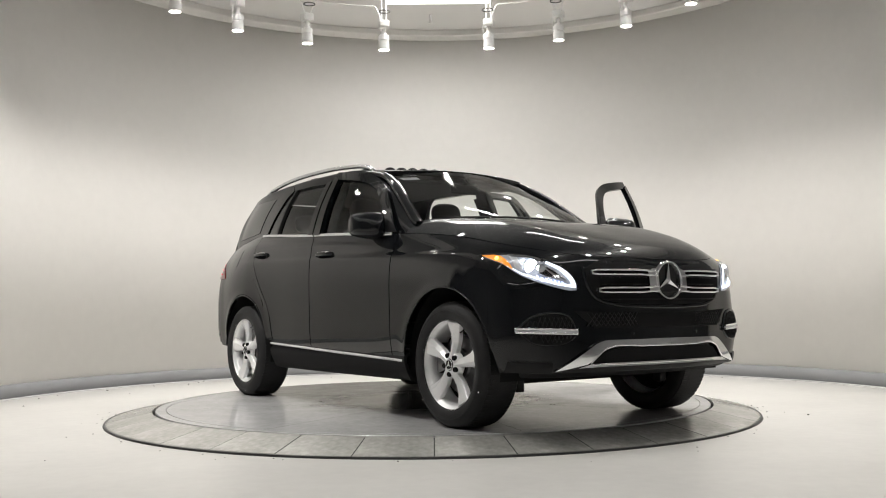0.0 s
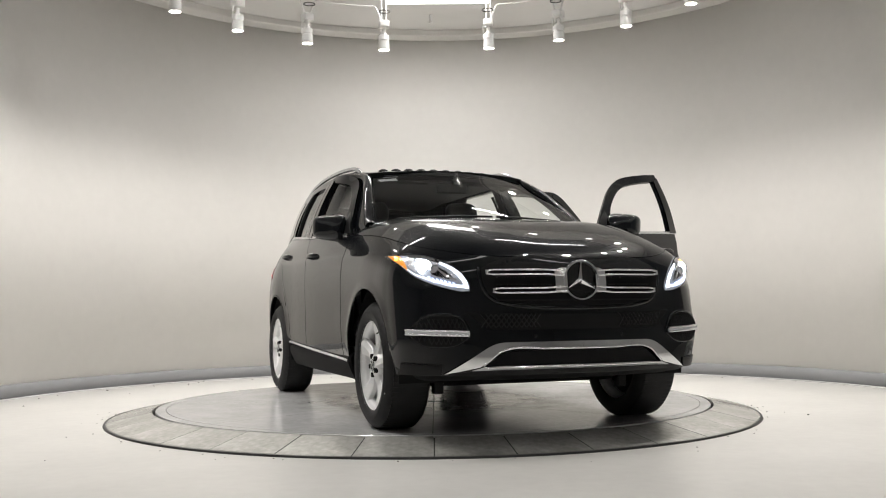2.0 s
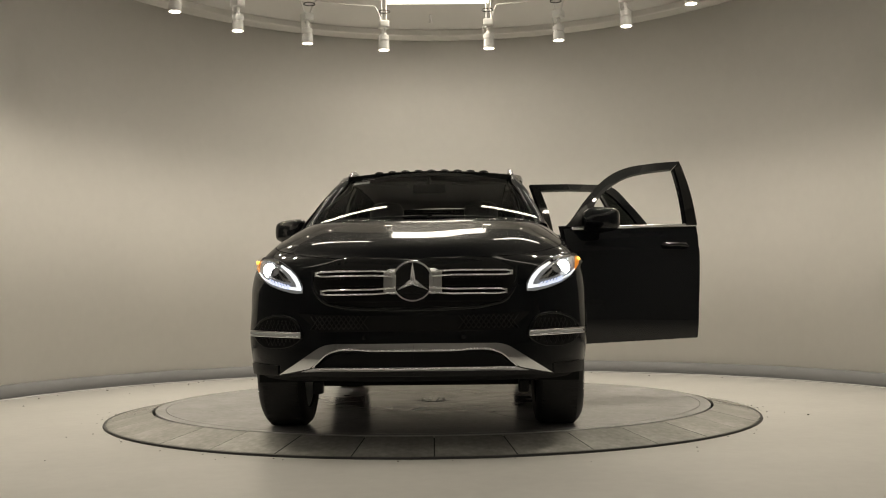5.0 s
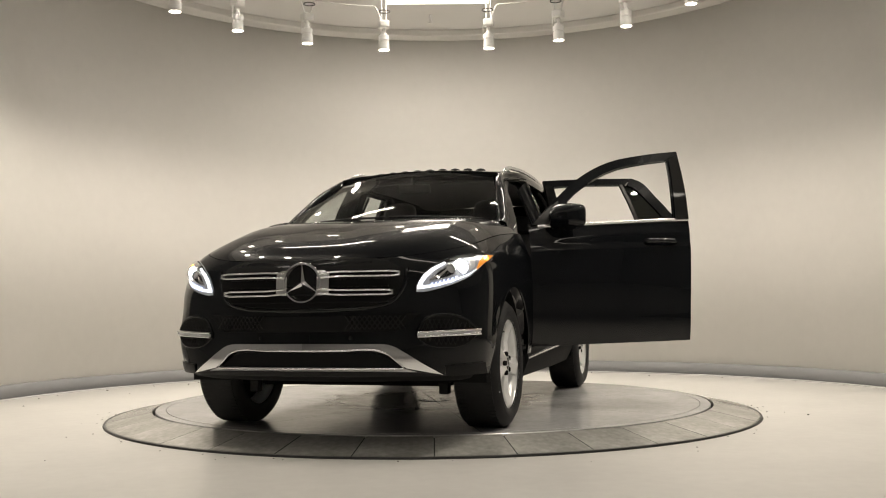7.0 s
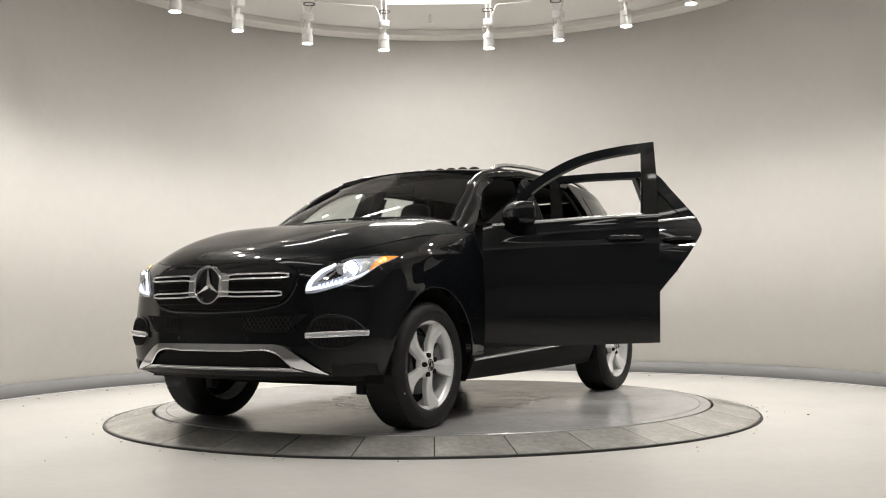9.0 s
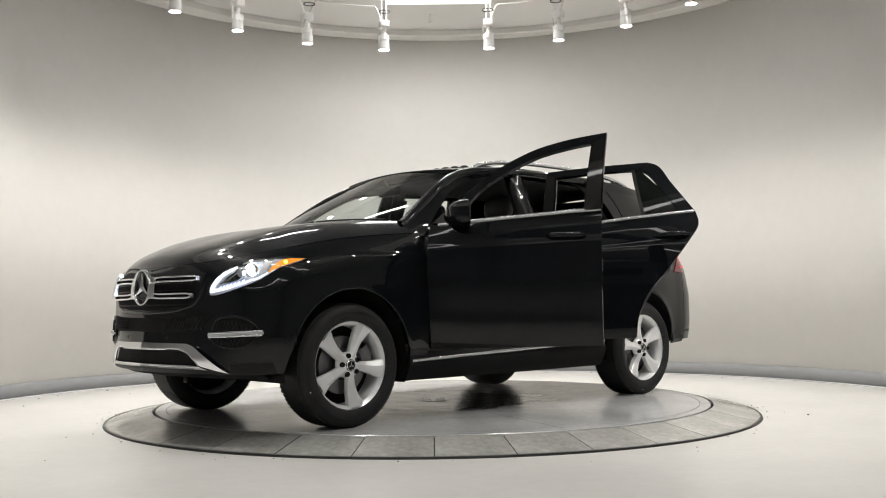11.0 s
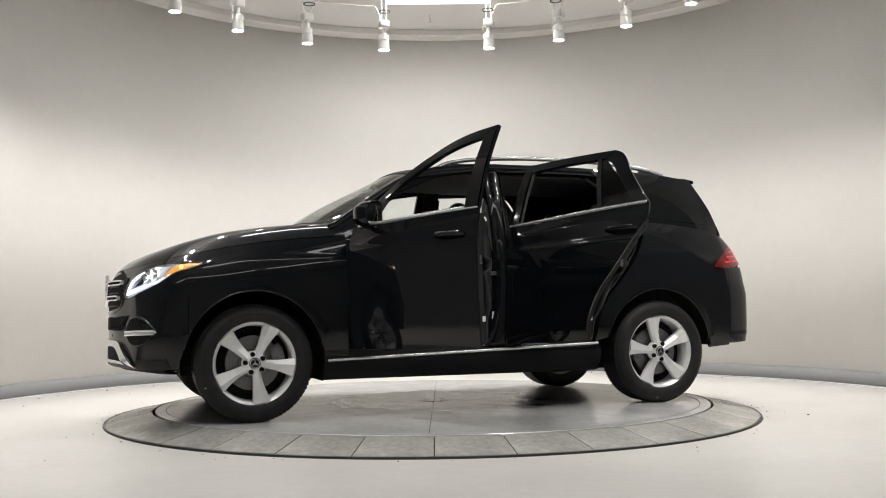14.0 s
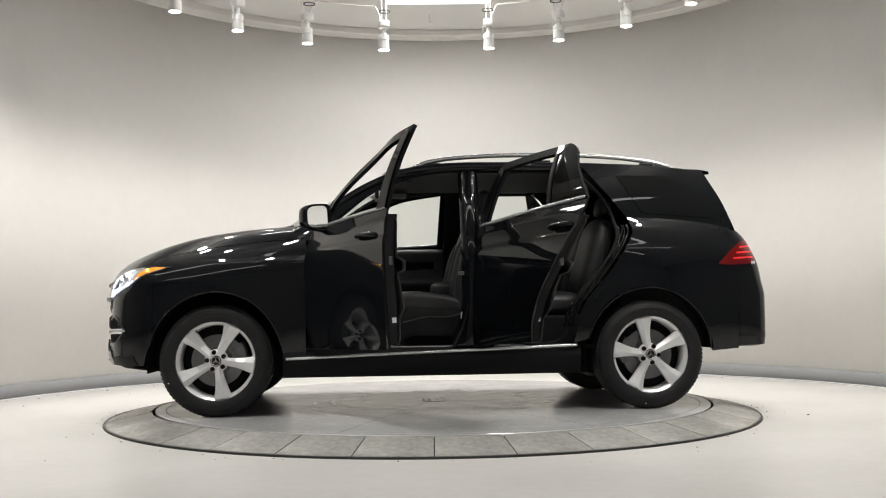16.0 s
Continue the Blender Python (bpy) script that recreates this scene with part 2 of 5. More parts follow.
def spot_lamps():
    first = None
    for a in LAMP_ANGLES:
        if first is None:
            t = tagged(new("spot_lamp"), "white cylindrical ceiling spotlight hanging on a conduit", "lamp", "ring of ceiling spotlights")
            part("housing", lathe_bm([(0.0, 0.155), (0.051, 0.155), (0.056, 0.147), (0.056, 0.104), (0.051, 0.10), (0.051, 0.092), (0.056, 0.088), (0.058, 0.0), (0.053, 0.0), (0.05, 0.012), (0.0, 0.012)], segs=32), M_WHITE, t, smooth=False)
            part("lens", lathe_bm([(0.0, 0.004), (0.048, 0.006), (0.05, 0.011)], segs=32), M_LAMPGLOW, t, "glowing lens")
            vent = bmesh.new()
            for k in range(22):
                b = box_bm(-0.006, -0.004, 0.118, 0.006, 0.004, 0.126)
                merge(vent, b, pose(0, 0, 0, 0, 0, k * 360 / 22) @ pose(0, 0.0555, 0))
            part("vent", vent, M_GAP, t)
            part("joint", lathe_bm([(0.0, 0.24), (0.02, 0.24), (0.024, 0.21), (0.016, 0.19), (0.03, 0.175), (0.03, 0.16)], segs=20), M_WHITE, t, smooth=True)
            part("bracket", box_bm(-0.062, -0.008, 0.10, -0.056, 0.008, 0.25), M_WHITE, t)
            part("junction_box", box_bm(-0.052, -0.052, 0.235, 0.052, 0.052, 0.31, 0.008), M_WHITE, t)
            part("box_cover", box_bm(-0.04, -0.057, 0.245, 0.04, -0.052, 0.30, 0.002), M_WHITE, t)
            part("knockout", lathe_bm([(0.0, 0.0), (0.009, 0.0), (0.009, 0.003)], "y", 12), M_GAP, t)
            t.children[-1].matrix_basis = pose(0, -0.0605, 0.272)
            t.matrix_basis = Matrix.Translation(ring_point(a)) @ pose(0, 0, 0, 0, 0, -a)
            first = t
        else:
            copy_thing(first, Matrix.Translation(ring_point(a)) @ pose(0, 0, 0, 0, 0, -a))
    # conduits from lamp to lamp under the ceiling
    for a, b in zip(LAMP_ANGLES, LAMP_ANGLES[1:]):
        if b - a > 20:
            continue
        top = CEIL_Z - LAMP_Z - 0.24
        pts = []
        for k in range(41):
            f = k / 40
            e = min(f, 1 - f)
            drop = 0.165 * max(0.0, 1 - e / 0.15) ** 1.7 + 0.012 * math.sin(math.pi * f)
            pts.append(ring_point(a + 0.6 + (b - a - 1.2) * (f - 0.05 * math.sin(2 * math.pi * f)), z=LAMP_Z + top - drop))
        tagged(part("conduit_run", tube_bm(pts, 0.0085), M_WHITE, None, "thin white bent conduit between ceiling spotlights", True), category="conduit", group="conduits between spotlights")


def conduit_drops():
    """Straight risers from the two lamps under the panel up to the ceiling."""
    for a in LAMP_ANGLES:
        if abs(a) > 14:
            continue
        for d in (-0.55, 0.55):
            p = ring_point(a + d)
            tagged(part("conduit_riser", tube_bm([(p.x, p.y, LAMP_Z + 0.30), (p.x, p.y, CEIL_Z)], 0.0085), M_WHITE, None, "thin white straight conduit down to a spotlight", True), category="conduit", group="conduits between spotlights")


R_DISC, R_RING_IN, R_RING_OUT = 2.03, 2.055, 2.366


def turntable_ring():
    ring = tagged(new("turntable_surround"), "fixed sloping ring of grey stone tiles round the turntable", "turntable ring", kind="structure")
    part("bedding", lathe_bm([(R_RING_IN, -0.075), (R_RING_IN, -0.012), (R_RING_OUT - 0.004, FLOOR_Z + 0.004), (R_RING_OUT - 0.004, FLOOR_Z - 0.02)], segs=180), M_GAP, ring)
    part("edge_strip", lathe_bm([(R_RING_OUT - 0.004, FLOOR_Z + 0.013), (R_RING_OUT + 0.010, FLOOR_Z + 0.011), (R_RING_OUT + 0.014, FLOOR_Z)], segs=180), M_TRIM, ring, "dark metal edge strip")
    n, gap = 34, 0.0035
    bm = bmesh.new()
    half = math.pi / n
    rows = []
    for r, z in ((R_RING_IN, -0.004), (R_RING_OUT - 0.006, FLOOR_Z + 0.012)):
        h = half - gap / r
        rows.append([(r * math.sin(-h + 2 * h * k / 4), -r * math.cos(-h + 2 * h * k / 4), z) for k in range(5)])
    low = [[(x, y, z - 0.02) for x, y, z in r] for r in rows]
    grid_bm(rows + [low[1], low[0], rows[0]], bm=bm)
    bmesh.ops.remove_doubles(bm, verts=bm.verts, dist=1e-5)
    me = bpy.data.meshes.new("tile")
    bmesh.ops.recalc_face_normals(bm, faces=bm.faces)
    bm.to_mesh(me)
    bm.free()
    me.materials.append(M_TILE)
    rnd = random.Random(4)
    for k in range(n):
        ob = new("tile", me)
        ob.parent = ring
        ob.matrix_basis = pose(0, 0, rnd.uniform(-0.0012, 0.0012), rnd.uniform(-0.04, 0.04), rnd.uniform(-0.04, 0.04), 360 * (k + 0.5) / n)


def turntable_disc():
    """Wedge plates with open seams, a rim and a small drain cap in the middle."""
    t = tagged(new("turntable"), "round scuffed grey steel turntable plate under the car", "turntable")
    part("under_plate", lathe_bm([(0.0, -0.006), (R_DISC, -0.006), (R_DISC, -0.07)], segs=120), M_GAP, t)
    n, g = 8, 0.0022
    for k in range(n):
        a0, a1 = radians(25 + 45 * k), radians(25 + 45 * (k + 1))
        rows = []
        for r in (0.13, 0.5, 1.0, 1.5, 1.957):
            da = g / r
            rows.append([(r * math.cos(a), r * math.sin(a), 0.0) for a in np.linspace(a0 + da, a1 - da, 25)])
        rows = [[(x, y, -0.005) for x, y, z in rows[0]]] + rows + [[(x, y, -0.005) for x, y, z in rows[-1]]]
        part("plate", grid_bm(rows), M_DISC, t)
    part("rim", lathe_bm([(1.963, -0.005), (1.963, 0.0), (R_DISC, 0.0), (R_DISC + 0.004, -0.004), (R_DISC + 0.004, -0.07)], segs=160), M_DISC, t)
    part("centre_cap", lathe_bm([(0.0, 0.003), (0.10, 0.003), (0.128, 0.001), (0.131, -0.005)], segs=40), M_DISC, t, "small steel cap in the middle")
    for k in range(8):
        a = radians(22.5 + 45 * k)
        b = lathe_bm([(0.0, 0.0075), (0.008, 0.0075), (0.010, 0.003)], segs=10)
        bmesh.ops.translate(b, vec=(0.085 * math.cos(a), 0.085 * math.sin(a), 0), verts=b.verts)
        part("bolt", b, M_WHITE, t)
    return t


def floor_dirt():
    """Scattered crumbs of grit on the floor, denser at the ring and along the wall."""
    rnd = random.Random(21)
    bm = bmesh.new()

    def crumb(x, y, r):
        b = bmesh.new()
        bmesh.ops.create_icosphere(b, subdivisions=1, radius=r)
        for v in b.verts:
            v.co = Vector((x + v.co.x * rnd.uniform(0.7, 1.5), y + v.co.y * rnd.uniform(0.7, 1.5), FLOOR_Z + 0.3 * r + v.co.z * rnd.uniform(0.35, 0.8)))
        merge(bm, b)

    crumb(2.62, -0.62, 0.010)
    for k in range(40):
        a = rnd.uniform(0, 2 * math.pi)
        r = R_RING_OUT + 0.02 + abs(rnd.gauss(0, 0.10))
        crumb(r * math.sin(a), r * math.cos(a), rnd.uniform(0.002, 0.005))
    for k in range(90):
        a = radians(rnd.gauss(84, 12) if k % 3 else rnd.gauss(-88, 10))
        r = R_RING_OUT + 0.018 + abs(rnd.gauss(0, 0.035))
        crumb(r * math.sin(a), r * math.cos(a), rnd.uniform(0.002, 0.006))
    for k in range(22):
        a = radians(rnd.uniform(-85, 85))
        r = WALL_R - 0.05 - abs(rnd.gauss(0, 0.16))
        crumb(WALL_C[0] + r * math.sin(a), WALL_C[1] + r * math.cos(a), rnd.uniform(0.003, 0.011))
    for k in range(16):
        crumb(rnd.uniform(-3.2, 3.2), rnd.uniform(-3.6, -1.5) if rnd.random() < 0.7 else rnd.uniform(-1.5, 2.0), rnd.uniform(0.002, 0.004))
    tagged(part("grit", bm, M_DUST, None, "scattered dark grit on the pale floor"), category="grit", kind="stuff")


room()
floor_dirt()
spot_lamps()
conduit_drops()
turntable_ring()
DISC = turntable_disc()


# ---- car materials ----
M_PAINT = mat("black_car_paint", (0.0042, 0.005, 0.0063), 0.3, coat=0.72, coat_rough=0.01, spec=0.02, fine=0.1, vary=0.1, scale=40)
M_PLASTIC = mat("black_plastic", (0.010, 0.010, 0.0105), 0.40, spec=0.2, vary=0.1, scale=30, fine=0.1, bump=0.1, bump_scale=500)
M_MATTE = mat("matte_black", (0.011, 0.011, 0.0115), 0.8, spec=0.15)
M_RUBBER = mat("tyre_rubber", (0.019, 0.019, 0.020), 0.6, spec=0.25, vary=0.15, scale=14, fine=0.1, bump=0.1, bump_scale=300)
M_ALLOY = mat("silver_alloy", (0.86, 0.865, 0.87), 0.30, metal=0.35, vary=0.03, scale=20, coat=0.3)
M_CHROME = mat("chrome", (0.82, 0.83, 0.85), 0.06, metal=1.0)
M_SATIN = mat("satin_silver", (0.62, 0.63, 0.64), 0.26, metal=0.75, vary=0.02, scale=15)
M_STEEL = mat("brushed_steel", (0.20, 0.20, 0.205), 0.35, metal=1.0, fine=0.1, vary=0.05, scale=40)
M_LEATHER = mat("black_leather", (0.02, 0.02, 0.0215), 0.48, vary=0.15, scale=20, fine=0.1, bump=0.25, bump_scale=220)
M_CARPET = mat("black_carpet", (0.012, 0.012, 0.012), 0.95, fine=0.3, vary=0.1, scale=60)
M_HEADLINER = mat("dark_headliner", (0.05, 0.05, 0.052), 0.9, fine=0.1, vary=0.05, scale=30)
M_CLEAR = glass_mat("clear_glass", (0.93, 0.97, 0.95), 0.86)
M_TINT = glass_mat("tinted_glass", (0.75, 0.85, 0.8), 0.12)
M_LENS = glass_mat("lamp_cover", (1, 1, 1), 0.96)
M_MIRROR = mat("mirror_glass", (0.85, 0.87, 0.87), 0.02, metal=1.0)
M_BEAM = mat("xenon_beam", (1, 1, 1), 0.3, emit=(0.86, 0.92, 1.0), emit_strength=130.0)
M_LED = mat("led_strip", (0.6, 0.6, 0.62), 0.3, emit=(0.78, 0.87, 1.0), emit_strength=2.2)
M_REFLECTOR = mat("lamp_reflector", (0.72, 0.74, 0.77), 0.2, metal=0.3, vary=0.1, scale=30)
M_AMBER = mat("amber_lens", (0.75, 0.25, 0.02), 0.25, emit=(1.0, 0.36, 0.03), emit_strength=0.6, coat=1.0)
M_RED = mat("red_lens", (0.09, 0.002, 0.003), 0.12, emit=(1.0, 0.02, 0.03), emit_strength=0.03, coat=0.1)
M_REDLED = mat("red_led", (0.5, 0.008, 0.01), 0.3, emit=(1.0, 0.015, 0.025), emit_strength=0.55)
M_TINTBODY = mat("privacy_glass", (0.005, 0.006, 0.006), 0.03, spec=0.35)
M_PIANO = mat("piano_black", (0.006, 0.006, 0.006), 0.06, spec=0.6)
M_SATINDARK = mat("dark_speaker_mesh", (0.05, 0.05, 0.052), 0.4, metal=0.5)
M_PAPER = mat("white_paper", (0.75, 0.76, 0.78), 0.8)
M_INK = mat("grey_ink", (0.12, 0.12, 0.13), 0.8)

# ---- car body surface: x forward, y to the car's left, origin between the axles on the ground ----
# plan outline at the widest level, and the top edge (bonnet edge, belt line) above each of its points
PLAN = [((2.300, 0.0), (2.255, 0.0, 0.955)), ((2.287, 0.2), (2.245, 0.195, 0.957)), ((2.255, 0.4), (2.215, 0.39, 0.963)), ((2.20, 0.58), (2.15, 0.55, 0.975)), ((2.145, 0.735), (2.06, 0.675, 0.997)),
        ((2.065, 0.850), (1.95, 0.770, 1.022)), ((1.97, 0.918), (1.86, 0.812, 1.042)), ((1.82, 0.945), (1.74, 0.832, 1.066)), ((1.60, 0.955), (1.58, 0.842, 1.096)), ((1.4575, 0.958), (1.4575, 0.849, 1.116)),
        ((1.2, 0.956), (1.2, 0.857, 1.146)), ((0.9, 0.952), (0.9, 0.872, 1.170)), ((0.5, 0.948), (0.5, 0.895, 1.195)), ((0.0, 0.945), (0.0, 0.90, 1.225)), ((-0.5, 0.935), (-0.5, 0.885, 1.250)),
        ((-0.9, 0.925), (-0.9, 0.855, 1.280)), ((-1.2, 0.928), (-1.2, 0.82, 1.300)), ((-1.4575, 0.94), (-1.4575, 0.785, 1.310)), ((-1.7, 0.930), (-1.7, 0.755, 1.300)), ((-1.95, 0.895), (-1.95, 0.73, 1.270)),
        ((-2.16, 0.860), (-2.12, 0.705, 1.235)), ((-2.31, 0.785), (-2.20, 0.645, 1.21)), ((-2.37, 0.62), (-2.25, 0.52, 1.20)), ((-2.40, 0.0), (-2.28, 0.0, 1.20))]


def dense_plan():
    pts = np.array([[*a, *b] for a, b in PLAN])
    u = np.concatenate([[0], np.cumsum(np.hypot(*np.diff(pts[:, :2], axis=0).T))])
    uu = np.linspace(0, u[-1], 1200)
    cols = []
    for k in range(5):
        f = smooth_lerp(list(zip(u, pts[:, k])))
        cols.append(np.array([f(v) for v in uu]))
    return uu, np.array(cols)


UU, PL = dense_plan()
N_FRONT = 560


@functools.lru_cache(maxsize=9000)
def skin_rows(z):
    """The outline of the body skin at height z, densely, as x and y."""
    bx, by, tx, ty, tz = PL
    k = np.clip((z - 0.78) / (tz - 0.78), 0, 1.15) ** 2.7
    low = np.clip((0.58 - z) / 0.33, 0, 1.2) ** 1.6
    tuck = np.clip((0.37 - z) / 0.12, 0, 1.2) ** 1.5
    front = np.clip((bx - 1.75) / 0.5, 0, 1)
    inset_y = low * (0.055 + 0.02 * np.clip(-bx - 0.4, 0, 0.8)) * (1 - front) + 0.04 * tuck * front
    x = bx + (tx - bx) * k - tuck * 0.08 * front
    # shoulder shelf along wing and doors, a second one close under the belt, and the swell round the wheel arches
    zc = 1.062 - 0.027 * bx
    crease = 0.008 / (1 + np.exp(np.clip((z - zc) / 0.006, -40, 40))) * np.exp(-np.maximum(zc - z, 0) / 0.14) * np.clip((1.72 - bx) / 0.35, 0, 1) * np.clip((bx + 1.75) / 0.5, 0, 1)
    zb = tz - 0.065
    crease = crease + 0.005 / (1 + np.exp(np.clip((z - zb) / 0.005, -40, 40))) * np.exp(-np.maximum(zb - z, 0) / 0.05) * np.clip((0.80 - bx) / 0.4, 0, 1) * np.clip((bx + 1.75) / 0.4, 0, 1)
    for ax in (1.4575, -1.4575):
        crease = crease + 0.006 * np.exp(-((np.hypot(bx - ax, z - 0.37) - 0.445) / 0.04) ** 2) * np.clip((1.95 - np.abs(bx)) / 0.1, 0, 1)
    # the bumper's corner swells low down and draws in beside the lamps
    corner = np.exp(-(((bx - 2.06) / 0.11) ** 2))
    swell = corner * (0.022 * np.exp(-(((z - 0.54) / 0.13) ** 2)) - 0.020 * np.exp(-(((z - 0.88) / 0.07) ** 2)))
    crease = crease + swell
    x = x + 0.5 * swell
    step_ = np.clip((z - 0.76) / 0.13, 0, 1)
    x = x + 0.022 * step_ * step_ * (3 - 2 * step_) * np.clip((1.20 - z) / 0.12, 0, 1) * np.clip((-bx - 2.05) / 0.2, 0, 1)
    hollow = 0.004 * np.exp(-((z - 0.62) / 0.11) ** 2) * np.clip((1.0 - np.abs(bx + 0.1)) / 0.2, 0, 1)
    y = by + (ty - by) * k - inset_y + crease - hollow
    return x, np.maximum(y, 0)


def side(x, z, s=1, out=0.0):
    xs, ys = skin_rows(z)
    i = np.interp(-x, -xs, np.arange(len(xs)))
    return Vector((x, s * (float(np.interp(i, np.arange(len(ys)), ys)) + out), z))


def front(y, z, out=0.0):
    xs, ys = skin_rows(z)
    xs, ys = xs[:N_FRONT], ys[:N_FRONT]
    i = np.interp(abs(y), ys, np.arange(len(ys)))
    a = np.arange(len(xs))
    x = float(np.interp(i, a, xs))
    dx = float(np.interp(min(i + 6, len(xs) - 1), a, xs)) - float(np.interp(max(i - 6, 0), a, xs))
    dy = float(np.interp(min(i + 6, len(xs) - 1), a, ys)) - float(np.interp(max(i - 6, 0), a, ys))
    n = Vector((dy, -dx, 0)).normalized() if abs(dx) + abs(dy) > 1e-9 else Vector((1, 0, 0))
    sg = -1 if y < 0 else 1
    return Vector((x + n.x * out, y + sg * n.y * out, z))


def edge_at(x):
    """Half-width and height of the top edge (bonnet edge, belt) at x."""
    i = np.interp(-x, -PL[2], np.arange(len(UU)))
    a = np.arange(len(UU))
    return float(np.interp(i, a, PL[3])), float(np.interp(i, a, PL[4]))


ROOF_Y = smooth_lerp([(-2.0, 0.565), (-1.8, 0.605), (-1.2, 0.66), (-0.5, 0.69), (0.0, 0.68), (0.25, 0.635), (0.60, 0.715), (0.94, 0.80)])
ROOF_Z = smooth_lerp([(-2.0, 1.662), (-1.75, 1.685), (-1.2, 1.707), (-0.5, 1.712), (0.0, 1.697), (0.25, 1.662), (0.45, 1.575), (0.70, 1.415), (0.94, 1.245)])


def cabin(x, z, s=1, out=0.0):
    """The side of the cabin above the belt."""
    yb, zb = edge_at(x)
    yr, zr = ROOF_Y(x), ROOF_Z(x)
    v = (z - zb) / max(zr - zb, 0.02)
    v = min(max(v, -0.1), 1.1)
    return Vector((x, s * (yb + (yr - yb) * v + 0.022 * math.sin(math.pi * min(max(v, 0), 1)) + out), z))


def resample(poly, n):
    p = np.array(poly, float)
    d = np.concatenate([[0], np.cumsum(np.linalg.norm(np.diff(p, axis=0), axis=1))])
    t = np.linspace(0, d[-1], n)
    return np.stack([np.interp(t, d, p[:, k]) for k in range(p.shape[1])], 1)


def curve(poly, n=40):
    """A smooth line through the given points."""
    p = np.array(poly, float)
    d = np.concatenate([[0], np.cumsum(np.linalg.norm(np.diff(p, axis=0), axis=1))])
    fs = [smooth_lerp(list(zip(d, p[:, k]))) for k in range(p.shape[1])]
    return [tuple(f(t) for f in fs) for t in np.linspace(0, d[-1], n)]


def coons(bottom, top, left, right, nu, nv):
    b, t, l, r = resample(bottom, nu), resample(top, nu), resample(left, nv), resample(right, nv)
    out = []
    for j in range(nv):
        v = j / (nv - 1)
        row = []
        for i in range(nu):
            u = i / (nu - 1)
            row.append((1 - v) * b[i] + v * t[i] + (1 - u) * l[j] + u * r[j] - ((1 - u) * (1 - v) * b[0] + u * (1 - v) * b[-1] + (1 - u) * v * t[0] + u * v * t[-1]))
        out.append(row)
    return out


def strip(a, b, nu, nv=3):
    """Rows of 2D points between two lines."""
    a, b = resample(a, nu), resample(b, nu)
    return [[a[i] + (b[i] - a[i]) * (j / (nv - 1)) for i in range(nu)] for j in range(nv)]


def sheet(name, rows2d, f, material, parent, thick=0.012, label="", split=40):
    rows = [[f(p[0], p[1]) for p in r] for r in rows2d]
    return shell(name, rows, material, parent, thick, label, split)


def shell(name, rows, material, parent, thick=0.012, label="", split=40):
    bm = grid_bm(rows)
    bmesh.ops.remove_doubles(bm, verts=bm.verts, dist=1e-5)
    ob = part(name, bm, material, parent, label, smooth=True)
    if thick:
        solid(ob, thick, 0.0)
        es = ob.modifiers.new("edges", "EDGE_SPLIT")
        es.split_angle = radians(split)
    return ob


CAR = tagged(new("car"), "glossy black sport utility car with open doors on a turntable", "car")
AX = 1.4575


def arch(x0, a0, a1, r=0.44, n=30):
    return [(x0 + r * math.cos(radians(a0 + (a1 - a0) * k / (n - 1))), 0.37 + r * 1.03 * math.sin(radians(a0 + (a1 - a0) * k / (n - 1)))) for k in range(n)]


def top_line(xa, xb, n=24, dz=0.0):
    return [(x, edge_at(x)[1] + dz) for x in np.linspace(xa, xb, n)]


def door_bottom(x):
    return 0.412 - 0.030 * x


